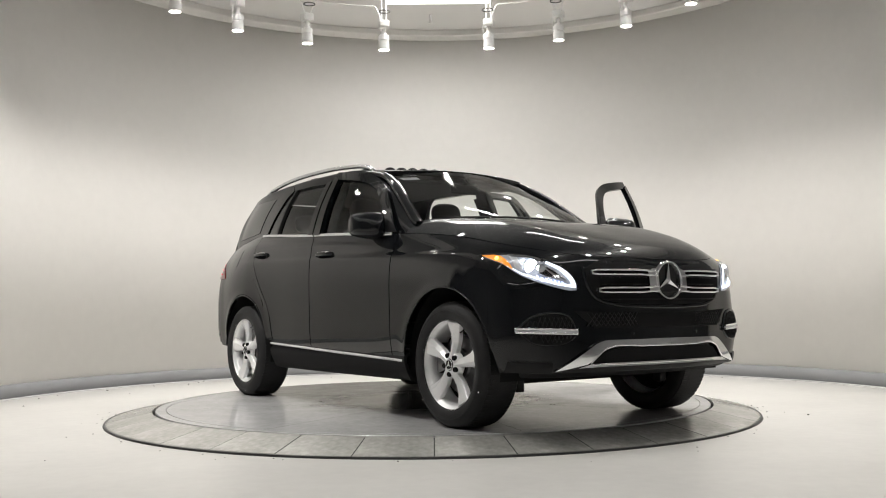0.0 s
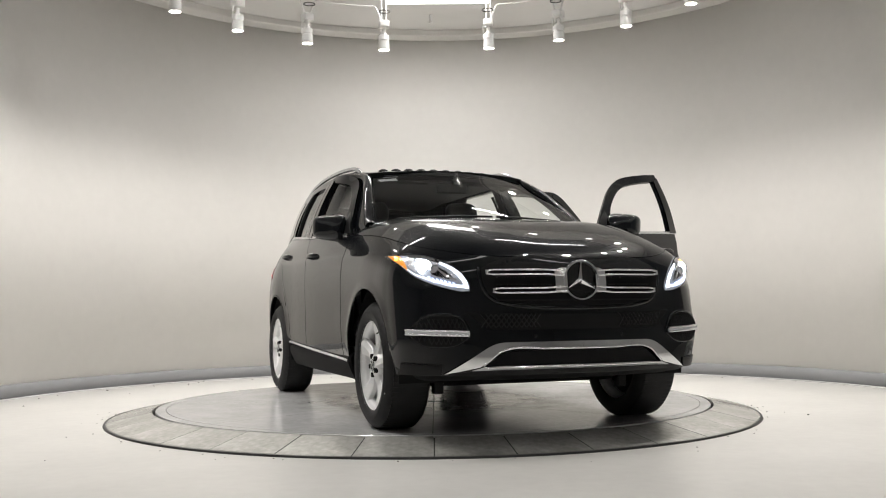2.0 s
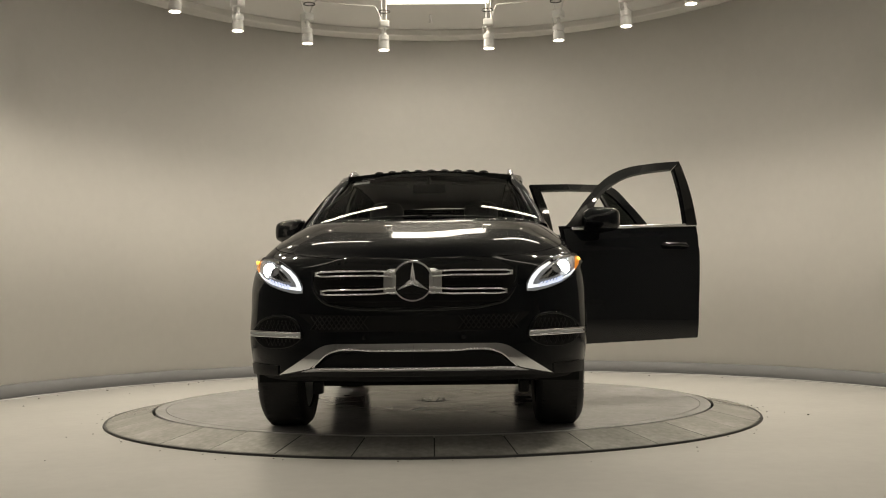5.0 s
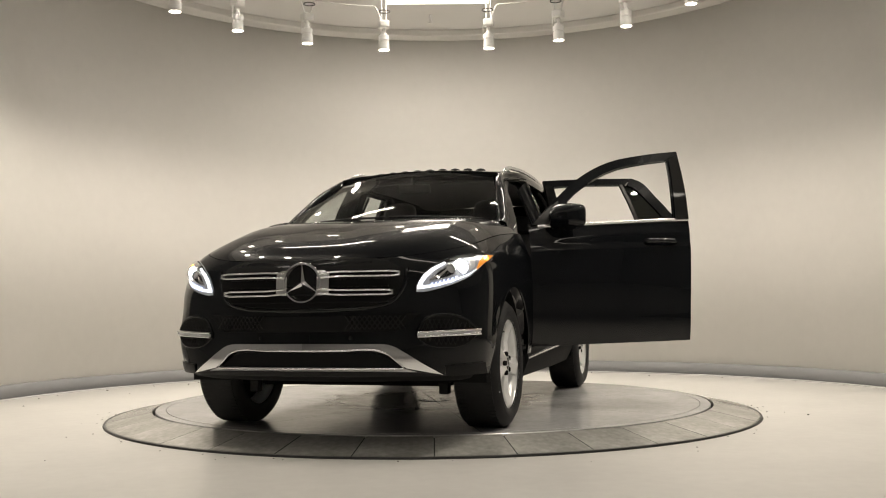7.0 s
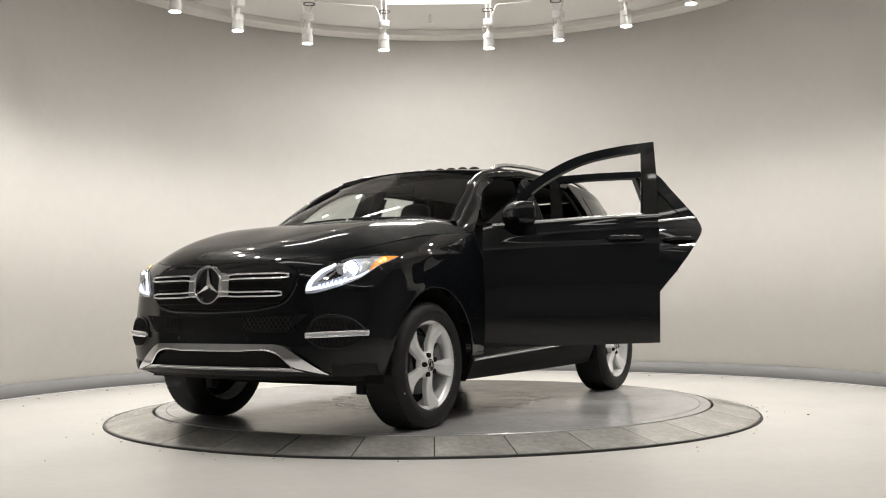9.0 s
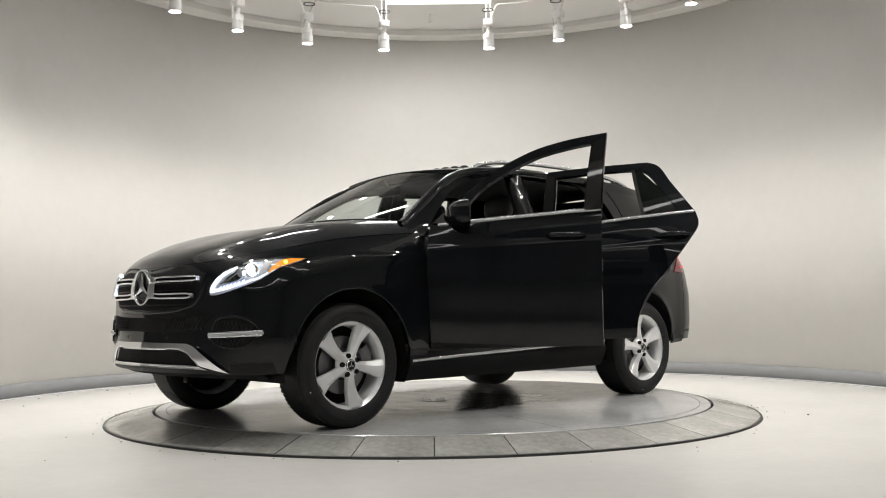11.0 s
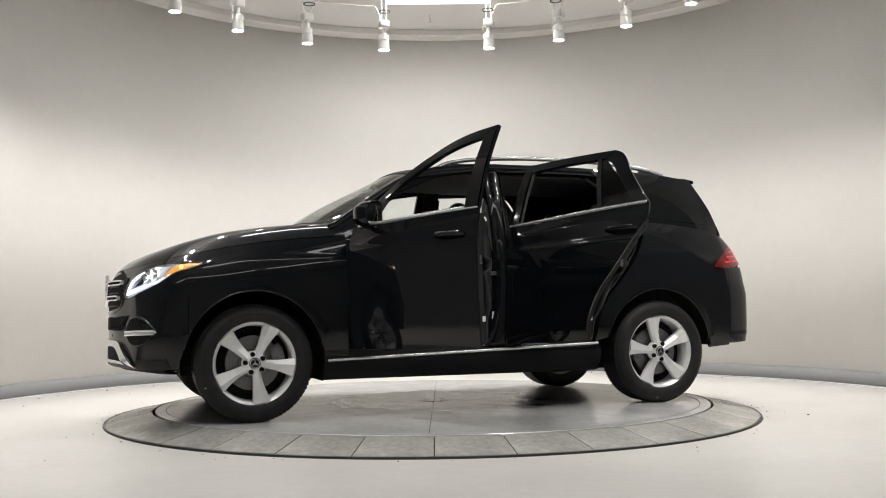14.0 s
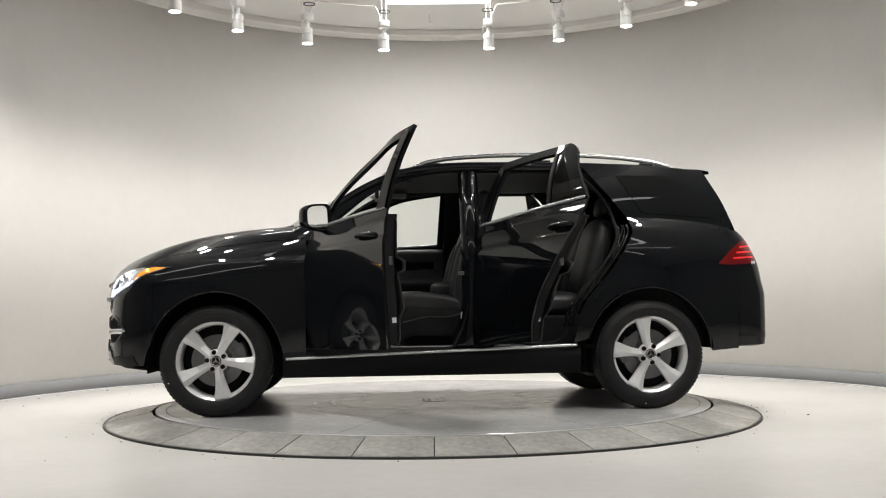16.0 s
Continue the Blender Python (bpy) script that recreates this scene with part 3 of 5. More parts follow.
def body_panels():
    # nose and bumper skin
    rows = []
    half = [i for i in range(0, 1200) if PL[0][i] > 1.862]
    idx = half[::8]
    if idx[-1] != half[-1]:
        idx.append(half[-1])
    nv = 40
    for j in range(nv):
        row = []
        for i in idx:
            bx = PL[0][i]
            d = bx - AX
            zb = max(0.345, 0.37 + 1.03 * math.sqrt(max(0.44**2 - d * d, 0.0)) if d < 0.44 else 0.0)
            z = zb + (PL[4][i] - zb) * j / (nv - 1)
            xs, ys = skin_rows(z)
            row.append((xs[i], ys[i], z))
        rows.append([(x, -y, z) for x, y, z in reversed(row)] + row[1:])
    shell("front_bumper", rows, M_PAINT, CAR, 0.015)
    # bonnet
    zc = smooth_lerp([(0.90, 1.283), (1.05, 1.277), (1.245, 1.263), (1.44, 1.241), (1.63, 1.210), (1.82, 1.158), (2.0, 1.100), (2.1, 1.062), (2.2, 1.008), (2.235, 0.978), (2.2545, 0.957)])
    rows = []
    for x in [0.93 + (2.2545 - 0.93) * (1 - (1 - t) ** 1.8) for t in np.linspace(0, 1, 44)]:
        ye, ze = edge_at(x)
        ye = max(ye - 0.004, 0.03)
        row = []
        # a flat middle, a soft fold on each side of it, and falling flanks
        c = min(0.50 + 0.24 * (2.15 - x) / 1.2, 0.88 * ye)
        fold, soft_ = c / ye, 0.05
        fade = min(1.0, max(0.0, (2.20 - x) / 0.35))
        for t in np.linspace(-1, 1, 81):
            y, a = ye * t, abs(t)
            over = soft_ * math.log1p(math.exp(min((a - fold) / soft_, 30))) / (soft_ * math.log1p(math.exp((1 - fold) / soft_)))
            over = over * over * 0.35 + over * 0.65
            g = (0.16 * a * a + 0.84 * over) * fade + (1 - fade) * a**3
            z = zc(x) - (zc(x) - ze - 0.002) * g - 0.005 * fade * math.exp(-(y / 0.18) ** 2)
            row.append((x, y, z))
        rows.append(row)
    shell("bonnet", rows, M_PAINT, CAR, 0.014)
    for s in (1, -1):
        # front wing
        bottom = [(1.86, 0.50)] + arch(AX, 2, 172) + [(1.012, 0.39), (0.868, 0.388)]
        bottom = [p for p in bottom if not (p[0] > 1.862)]
        sheet("front_wing", coons(bottom, top_line(1.862, 0.868), [(1.86, 0.50), (1.862, edge_at(1.862)[1])], [(0.868, 0.388), (0.868, edge_at(0.868)[1])], 46, 64), lambda x, z: side(x, z, s), M_PAINT, CAR)
        for x0, a0, a1 in ((AX, 12, 168), (-AX, 14, 172)):
            pts = [side(x, z, s, 0.002) for x, z in arch(x0, a0, a1, 0.438, 40)]
            part("arch_lip", tube_bm(pts, 0.006, 8), M_PAINT, CAR, smooth=True)
        # rear quarter below the belt
        rear_edge = curve([(-0.925, 0.455), (-0.99, 0.70), (-1.17, 0.92), (-1.30, 1.10), (-1.362, 1.22), (-1.34, 1.30)], 30)
        bottom = [(-0.935, 0.44)] + [(x, z) for x, z in arch(-AX, 12, 178)] + [(-1.905, 0.385)]
        xb = -2.10
        sheet("rear_quarter_panel", coons(bottom + [(xb, 0.40)], [(-1.347, edge_at(-1.347)[1])] + top_line(-1.36, xb), [(x - 0.008, z) for x, z in rear_edge][:-1] + [(-1.347, edge_at(-1.347)[1])], [(xb, 0.40), (xb, edge_at(xb)[1])], 50, 64),
              lambda x, z: side(x, z, s), M_PAINT, CAR)
        # cabin side behind the rear door: pillar, quarter glass, rear pillar
        l = curve([(-1.347, 1.31), (-1.20, 1.50), (-1.04, ROOF_Z(-1.04))], 12)
        r = [(-2.15, 1.222), (-2.08, 1.42), (-1.975, ROOF_Z(-1.975))]
        sheet("rear_pillar", coons(top_line(-1.347, -2.15), [(x, ROOF_Z(x)) for x in np.linspace(-1.04, -1.975, 20)], l, r, 26, 12), lambda x, z: cabin(x, z, s), M_PAINT, CAR)
        sheet("quarter_window", coons([(-1.46, 1.345), (-2.00, 1.315)], [(-1.30, 1.62), (-1.80, 1.625)], [(-1.46, 1.345), (-1.30, 1.62)], [(-2.00, 1.315), (-1.95, 1.47), (-1.80, 1.625)], 16, 10), lambda x, z: cabin(x, z, s, 0.008), M_TINTBODY, CAR, 0.004, "dark tinted quarter glass")
        # sill and running strip
        rows = [[side(x, z, s, o) for x in np.linspace(1.02, -0.98, 24)] for z, o in ((0.255, -0.05), (0.265, -0.01), (0.31, 0.0), (0.36, 0.008), (0.395, 0.004), (0.42, -0.03))]
        shell("sill", rows, M_MATTE, CAR, 0.02, split=85)
        xs = np.linspace(1.0, -0.95, 24)
        pts = [side(x, 0.408 - 0.0335 * x, s, 0.010) for x in xs]
        part("sill_strip", tube_bm(pts, 0.011, 10), M_SATIN, CAR, "satin silver sill strip", smooth=True)
        # foot of the windscreen pillar, between the screen and the door's window frame
        sheet("pillar_foot", strip([(0.955, 1.165), (0.945, 1.235), (0.70, 1.405), (0.45, 1.560), (0.25, 1.645)], [(0.80, 1.160), (0.795, 1.205), (0.60, 1.365), (0.42, 1.505), (0.20, 1.60)], 30, 6), lambda x, z: cabin(x, z, s, -0.03), M_PAINT, CAR, 0.01)
        # bright tread plates inside the door openings
        for xa, xb in ((0.70, -0.12), (-0.42, -0.84)):
            part("tread_plate", sweep_bm([side(x, 0.43, s, -0.075) + Vector((0, 0, 0.012)) for x in np.linspace(xa, xb, 12)], [(0, 1, 0)] * 12, [(0, 0, 1)] * 12, 0.05, 0.006), M_SATIN, CAR, "satin steel tread plate")
        # windscreen pillar and roof side
        xs = np.concatenate([np.linspace(0.955, 0.25, 16), np.linspace(0.15, -1.98, 26)])
        rows = []
        for x in xs:
            y, z = ROOF_Y(x), ROOF_Z(x)
            w = 0.042
            rows.append([(x, s * (y + 0.012), z - 0.055), (x, s * (y + 0.016), z - 0.02), (x, s * (y + 0.004), z + 0.006), (x, s * (y - 0.03), z + 0.014), (x, s * (y - 0.06), z + 0.004), (x, s * (y - 0.055), z - 0.05)])
        bm = grid_bm(rows, closed=True)
        part("roof_frame", bm, M_PAINT, CAR, smooth=True)
        # middle pillar
        zs = np.linspace(0.40, 1.69, 22)
        rows = []
        for z in zs:
            base = (lambda x: side(x, min(z, 1.22), s)) if z < 1.23 else (lambda x: cabin(x, z, s))
            w = 0.064 if z > 1.1 else 0.064 + 0.10 * max(0.0, (0.75 - z) / 0.35) ** 1.5
            o = -0.045 if z < 1.6 else -0.03
            rows.append([base(-0.25 + dx) + Vector((0, s * oo, (z - base(0).z))) for dx, oo in ((w, o - 0.07), (w * 0.8, o), (0.0, o + 0.012), (-w * 0.8, o), (-w, o - 0.07))])
        shell("middle_pillar", rows, M_PAINT, CAR, 0.01, split=85)
        # door frame seams along the openings
        for nm, loop in (("front_door_seal", [(0.80, 0.46), (0.83, 0.80), (0.80, 1.17), (0.60, 1.37), (0.42, 1.515), (0.2, 1.612), (-0.02, 1.652), (-0.185, 1.655), (-0.205, 1.2), (-0.195, 0.62), (-0.14, 0.47)]),
                         ("rear_door_seal", [(-0.42, 0.47), (-0.31, 0.65), (-0.305, 1.2), (-0.31, 1.66), (-0.6, 1.67), (-0.96, 1.665), (-1.25, 1.33), (-1.27, 1.2), (-1.12, 0.93), (-0.95, 0.72), (-0.87, 0.49)])):
            pts = []
            for x, z in curve(loop + [loop[0]], 90):
                p = side(x, z, s) if z < edge_at(x)[1] else cabin(x, z, s)
                pts.append(p + Vector((0, -s * 0.05, 0)))
            part(nm, tube_bm(pts, 0.014), M_MATTE, CAR, smooth=True)
    # moulded seals in the rear door openings
    for s in (1, -1):
        for k in range(4):
            pts = []
            for z in np.linspace(0.56, 1.26, 26):
                x = rear_edge_x(z) + 0.012 + 0.018 * k + (0.006 * math.sin(41 * z + 1.9 * k) + 0.003 * math.sin(97 * z + k)) * (k > 0)
                pts.append(side(x, z, s, -0.022 - 0.012 * k))
            part("jamb_seal", tube_bm(pts, 0.007 if k % 2 else 0.010, 8), M_PIANO, CAR, smooth=True)
    sheet("fuel_flap", coons([(-1.665, 1.070), (-1.825, 1.085)], [(-1.66, 1.205), (-1.825, 1.205)], [(-1.665, 1.070), (-1.66, 1.205)], [(-1.825, 1.085), (-1.825, 1.205)], 10, 10), lambda x, z: side(x, z, -1, 0.0068), M_PAINT, CAR, 0.003, "square fuel filler flap")
    # roof
    rows = []
    for x in np.linspace(0.30, -1.98, 30):
        yr, zr = ROOF_Y(min(x, 0.25)) - 0.035, (ROOF_Z(x) if x < 0.25 else ROOF_Z(0.25) - 0.005) + 0.004
        rows.append([(x + 0.05 * (1 - t * t) * (1 if x > 0.2 else 0), yr * t, zr + 0.030 * (1 - t * t)) for t in np.linspace(-1, 1, 21)])
    shell("roof", rows, M_PAINT, CAR, 0.02, "black roof with a dark glass sunroof")
    # rear: gate, glass, lower bumper
    rows = []
    for j, z in enumerate(np.linspace(1.19, 1.668, 10)):
        xe = float(np.interp(z, [1.19, 1.222, 1.42, 1.668], [-2.17, -2.15, -2.08, -1.972]))
        ye = cabin(max(xe, -2.1), z).y if z > 1.23 else 0.67
        rows.append([(xe - 0.09 * (1 - t * t), ye * t, z) for t in np.linspace(-1, 1, 17)])
    shell("tailgate_window", rows, M_TINTBODY, CAR, 0.01, "dark tinted rear window")
    rows = []
    back = [i for i in range(1200) if PL[0][i] < -2.098][::6]
    if back[-1] != 1199:
        back.append(1199)
    for z in np.linspace(0.42, 1.0, 14):
        xs, ys = skin_rows(z)
        row = [(xs[i], ys[i], z) for i in back]
        rows.append([(x, -y, zz) for x, y, zz in row] + [(x, y, zz) for x, y, zz in reversed(row)][1:])
    lid = []
    for f in np.linspace(0.0, 1.0, 8):
        row = []
        for i in back:
            z = 1.0 + (PL[4][i] - 1.0) * f
            xs, ys = skin_rows(z)
            row.append((xs[i], ys[i], z))
        lid.append([(x, -y, zz) for x, y, zz in row] + [(x, y, zz) for x, y, zz in reversed(row)][1:])
    shell("rear_bumper", rows, M_PAINT, CAR, 0.015)
    shell("tailgate", lid, M_PAINT, CAR, 0.015)
    # spoiler lip
    rows = [[(x, 0.56 * t * (1 if x > -1.99 else 0.97), z + 0.03 * (1 - t * t)) for t in np.linspace(-1, 1, 17)] for x, z in ((-1.84, 1.685), (-1.95, 1.682), (-2.03, 1.672), (-2.035, 1.655), (-1.95, 1.650))]
    shell("roof_spoiler", rows, M_PAINT, CAR, 0.008)
    # lower dark plastic of the rear bumper
    rows = []
    for z, o in ((0.415, -0.03), (0.425, 0.001), (0.49, 0.004), (0.51, 0.002)):
        xs, ys = skin_rows(z)
        row = [(xs[i] - o, ys[i] + o * 0.5, z) for i in back]
        rows.append([(x, -y, zz) for x, y, zz in row] + [(x, y, zz) for x, y, zz in reversed(row)][1:])
    shell("rear_apron", rows, M_PLASTIC, CAR, 0.01)
    # front lower apron in plastic
    rows = []
    for z, o in ((0.305, -0.26), (0.31, -0.13), (0.325, -0.05), (0.35, -0.012)):
        rows.append([front(y, max(z, 0.25), o) + Vector((0, 0, min(z - 0.25, 0))) for y in np.linspace(-0.87, 0.87, 41)])
    shell("front_apron", rows, M_MATTE, CAR, 0.01)


def under_body():
    bm = box_bm(-1.45, -0.62, 0.24, 1.60, 0.62, 0.44, 0.03)
    box_bm(1.55, -0.62, 0.315, 2.05, 0.62, 0.44, 0.03, bm=bm)
    box_bm(-2.15, -0.60, 0.40, -1.40, 0.60, 0.46, 0.02, bm=bm)
    box_bm(-0.95, -0.86, 0.25, 0.98, 0.86, 0.41, 0.02, bm=bm)
    part("floor_pan", bm, M_MATTE, CAR)
    for s in (1, -1):
        for x in (AX, -AX):
            rows = [[(x + 0.452 * math.cos(radians(a)), s * y, 0.37 + 0.465 * math.sin(radians(a))) for a in np.linspace(*((-10, 196) if x > 0 else (-10, 176)), 30)] for y in (0.90, 0.6)]
            bm = grid_bm(rows)
            vs = [bm.verts.new(p) for p in rows[1]]
            bm.faces.new(vs)
            part("wheel_liner", bm, M_MATTE, CAR, smooth=False)
        part("engine_bay", box_bm(1.0, -0.60, 0.44, 1.95, 0.60, 0.93, 0.03), M_MATTE, CAR) if s == 1 else None
        bm = box_bm(1.66, s * 0.60 - 0.03, 0.205, 1.72, s * 0.60 + 0.03, 0.28, 0.01)
        part("tow_bracket", bm, M_PLASTIC, CAR)


def screens():
    rows = []
    for j in range(14):
        v = j / 13
        row = []
        for t in np.linspace(-1, 1, 25):
            b = Vector((1.10 - 0.165 * t * t, 0.795 * t, 1.278 - 0.032 * t * t))
            e = Vector((0.345 - 0.10 * t * t, 0.600 * t, 1.700 - 0.030 * t * t))
            p = b.lerp(e, v) + Vector((0.035, 0, 0.05)).normalized() * (0.018 * 6.75 * v * (1 - v) ** 2)
            row.append(p)
        rows.append(row)
    ws = shell("windscreen", rows, M_CLEAR, CAR, 0, "clear raked windscreen")
    ws.visible_shadow = False
    # dark ceramic border at the top and the bottom
    shell("windscreen_border", [[p + Vector((-0.004, 0, -0.006)) for p in r] for r in rows[-2:]], M_MATTE, CAR, 0.002)
    cowl = [[(1.13 - 0.15 * t * t + dx, 0.80 * t, 1.268 - 0.04 * t * t + dz) for t in np.linspace(-1, 1, 25)] for dx, dz in ((0.05, -0.03), (0.0, -0.012), (-0.06, -0.008))]
    shell("cowl", cowl, M_PLASTIC, CAR, 0.02)
    for y0, y1 in ((-0.62, 0.02), (0.05, 0.66)):
        pts = []
        for k in range(12):
            y = y0 + (y1 - y0) * k / 11
            t = y / 0.795
            pts.append((1.085 - 0.165 * t * t, y, 1.292 - 0.032 * t * t + 0.006))
        part("wiper", tube_bm(pts, 0.007), M_PLASTIC, CAR, smooth=True)
    # paper notices inside the glass, top corner
    for nm, y0, y1, v0, v1 in (("price_notice", -0.50, -0.40, 0.915, 0.955), ("paper_notice", -0.55, -0.43, 0.80, 0.86)):
        def at(y, v):
            b = Vector((1.10 - 0.165 * (y / 0.7) ** 2, y, 1.278)).lerp(Vector((0.345 - 0.1 * (y / 0.6) ** 2, y, 1.70 - 0.03 * (y / 0.6) ** 2)), v)
            return b + Vector((0.02, 0, 0.03)) * (4 * v * (1 - v)) + Vector((-0.012, 0, -0.016))
        pr = shell(nm, [[at(y0, v0), at(y1, v0)], [at(y0, v1), at(y1, v1)]], M_PAPER, CAR, 0.002, "white paper notice behind the windscreen")
        if nm == "price_notice":
            for k in range(3):
                v = v0 + (v1 - v0) * (0.25 + 0.25 * k)
                shell("print_bar", [[at(y0 + 0.01, v) + Vector((0.004, 0, 0.006)), at(y1 - 0.012 - 0.02 * (k == 1), v) + Vector((0.004, 0, 0.006))], [at(y0 + 0.01, v + 0.006) + Vector((0.004, 0, 0.006)), at(y1 - 0.012 - 0.02 * (k == 1), v + 0.006) + Vector((0.004, 0, 0.006))]], M_INK, pr, 0.001)
    # row of low dark knobs across the front of the roof
    for k in range(9):
        y = -0.40 + 0.1 * k
        bm = bmesh.new()
        bmesh.ops.create_uvsphere(bm, u_segments=14, v_segments=8, radius=1.0)
        for v in bm.verts:
            v.co = Vector((v.co.x * 0.035, v.co.y * 0.040, v.co.z * 0.020))
        bmesh.ops.translate(bm, vec=(0.0, y, 1.744 - 0.03 * (y / 0.6) ** 2), verts=bm.verts)
        part("roof_knob", bm, M_PLASTIC, CAR, smooth=True)
    part("deflector_strip", sweep_bm([(0.0, y, 1.729 - 0.03 * (y / 0.6) ** 2) for y in np.linspace(-0.47, 0.47, 15)], [(1, 0, 0)] * 15, [(0, 0, 1)] * 15, 0.05, 0.014), M_PLASTIC, CAR)
    for s in (1, -1):
        path = curve([(0.13, 0.612, 1.688), (0.06, 0.608, 1.722), (-0.05, 0.604, 1.747), (-0.30, 0.612, 1.770), (-0.7, 0.618, 1.782), (-1.15, 0.612, 1.775), (-1.45, 0.602, 1.752), (-1.62, 0.595, 1.725), (-1.72, 0.588, 1.698)], 50)
        part("roof_rail", tube_bm([(x, s * y, z) for x, y, z in path], 0.016, 10, flat=1.1), M_SATIN, CAR, "satin silver roof rail", smooth=True)
        for x in (-0.02, -0.80, -1.55):
            part("rail_foot", box_bm(x - 0.05, s * 0.607 - 0.014, 1.69, x + 0.05, s * 0.607 + 0.014, 1.745 if x > -1 and x < -0.1 else 1.725, 0.006), M_PLASTIC, CAR)


# the opened poses of the two left doors, from hinge axes that lean a little
def open_pose(rx, ry, rz, tx, ty, tz):
    return Matrix.Translation((tx, ty, tz)) @ (Euler([radians(a) for a in (rx, ry, rz)]).to_matrix().to_4x4())


FRONT_OPEN = open_pose(-2.734, -0.470, -63.331, -0.3961 , 1.2674, 0.0821)
REAR_OPEN = open_pose(3.051, 1.505, -65.812, -0.9777, 0.3291, -0.0405)


def frame_band(name, outer, inner, s, parent, nu=30, mat_=None, out=0.0, thick=0.024):
    return sheet(name, strip(outer, inner, nu, 4), lambda x, z: cabin(x, z, s, out), mat_ or M_PAINT, parent, thick)


def handle(door, x, z, s):
    pts = [side(x + dx, z + 0.004 * (1 - (dx / 0.11) ** 2), s, o) for dx, o in ((0.11, 0.004), (0.095, 0.022), (0.06, 0.032), (0.0, 0.036), (-0.06, 0.032), (-0.095, 0.022), (-0.11, 0.004))]
    part("door_handle", tube_bm(curve([tuple(p) for p in pts], 24), 0.014, 10), M_PAINT, door, smooth=True)
    rows = []
    for r, o in ((1.0, 0.002), (0.8, -0.006), (0.35, -0.018)):
        rows.append([side(x + 0.075 * r * math.cos(a), z - 0.004 + 0.034 * r * math.sin(a), s, o + 0.004) for a in np.linspace(0, 2 * math.pi, 20)])
    shell("handle_recess", rows, M_MATTE, door, 0)
    pts = [side(x + dx, z + 0.016, s, o) for dx, o in ((0.09, 0.024), (0.05, 0.036), (-0.05, 0.036), (-0.09, 0.024))]
    part("handle_strip", tube_bm(pts, 0.0035, 6), M_CHROME, door, "thin chrome strip", smooth=True)


MIRROR_TURN = {k: Matrix.Translation((0.62, k * 0.95, 0)) @ pose(0, 0, 0, 0, 0, 15 * k) @ Matrix.Translation((-0.62, -k * 0.95, 0)) for k in (1, -1)}


def front_door(s, m=None):
    xf, xr = 0.860, -0.247
    bottom = [(x, door_bottom(x) + 0.012) for x in np.linspace(xf, xr, 10)]
    door = sheet("front_door", coons(bottom, top_line(xf, xr), [bottom[0], (xf, edge_at(xf)[1])], [bottom[-1], (xr, edge_at(xr)[1])], 26, 72), lambda x, z: side(x, z, s), M_PAINT, CAR, 0.014, "open front door with its window lowered" if s == 1 else "closed front door with its window raised")
    outer = curve([(0.845, 1.185), (0.64, 1.375), (0.44, 1.530), (0.22, 1.636), (0.0, 1.684), (-0.249, 1.716)], 40)
    inner = curve([(0.66, 1.19), (0.57, 1.355), (0.40, 1.485), (0.20, 1.582), (0.0, 1.626), (-0.155, 1.648)], 40)
    frame_band("window_frame", outer, inner, s, door, 40)
    frame_band("rear_frame", [(-0.249, 1.716), (-0.249, 1.45), (-0.247, 1.232)], [(-0.160, 1.648), (-0.150, 1.45), (-0.138, 1.225)], s, door, 12)
    frame_band("rear_frame_cover", [(-0.243, 1.690), (-0.245, 1.45), (-0.243, 1.24)], [(-0.172, 1.66), (-0.160, 1.45), (-0.148, 1.235)], s, door, 12, M_PIANO, 0.022, 0.006)
    xs = np.linspace(0.80, -0.243, 24)
    pts = [Vector((x, s * (edge_at(x)[0] + 0.008), edge_at(x)[1] + 0.004)) for x in xs]
    part("belt_strip", tube_bm(pts, 0.012, 10), M_SATIN, door, "bright belt strip", smooth=True)
    # mirror sail and mirror
    frame_band("mirror_sail", [(0.84, 1.19), (0.70, 1.31)], [(0.64, 1.20), (0.64, 1.35)], s, door, 6, M_PLASTIC, 0.004)
    def mirror_section(x, hy, hz, cy, cz, n=36):
        out = []
        for k in range(n):
            a = 2 * math.pi * k / n
            u, w = math.copysign(abs(math.cos(a)) ** 0.45, math.cos(a)), math.copysign(abs(math.sin(a)) ** 0.5, math.sin(a))
            out.append(MIRROR_TURN[s] @ Vector((x - 0.015 * u, s * (0.970 + cy + hy * u), 1.246 + cz + hz * w * (1 - 0.10 * u) - 0.010 * (w < 0) * u * w)))
        return out

    secs = ((0.590, 0.098, 0.072, 0, 0), (0.578, 0.104, 0.078, 0, 0), (0.572, 0.110, 0.083, 0, 0), (0.585, 0.115, 0.086, 0, 0), (0.625, 0.114, 0.085, 0, 0), (0.662, 0.106, 0.077, 0.0, -0.002), (0.692, 0.090, 0.060, -0.004, -0.006), (0.712, 0.062, 0.036, -0.008, -0.010), (0.719, 0.02, 0.012, -0.01, -0.012))
    bm = grid_bm([mirror_section(*q) for q in secs], closed=True)
    tip = bm.verts.new(MIRROR_TURN[s] @ Vector((0.7195, s * 0.96, 1.234)))
    bm.verts.ensure_lookup_table()
    last = [bm.verts[36 * (len(secs) - 1) + k] for k in range(36)]
    for k in range(36):
        bm.faces.new((last[k], last[(k + 1) % 36], tip))
    part("side_mirror", bm, M_PAINT, door, "rounded black side mirror", smooth=True)
    part("mirror_arm", sweep_bm([(0.66, s * 0.88, 1.182), (0.65, s * 0.92, 1.19), (0.64, s * 0.96, 1.205)], [(1, 0, 0)] * 3, [(0, 0, 1)] * 3, 0.09, 0.035), M_PLASTIC, door)
    bm = bmesh.new()
    vs = []
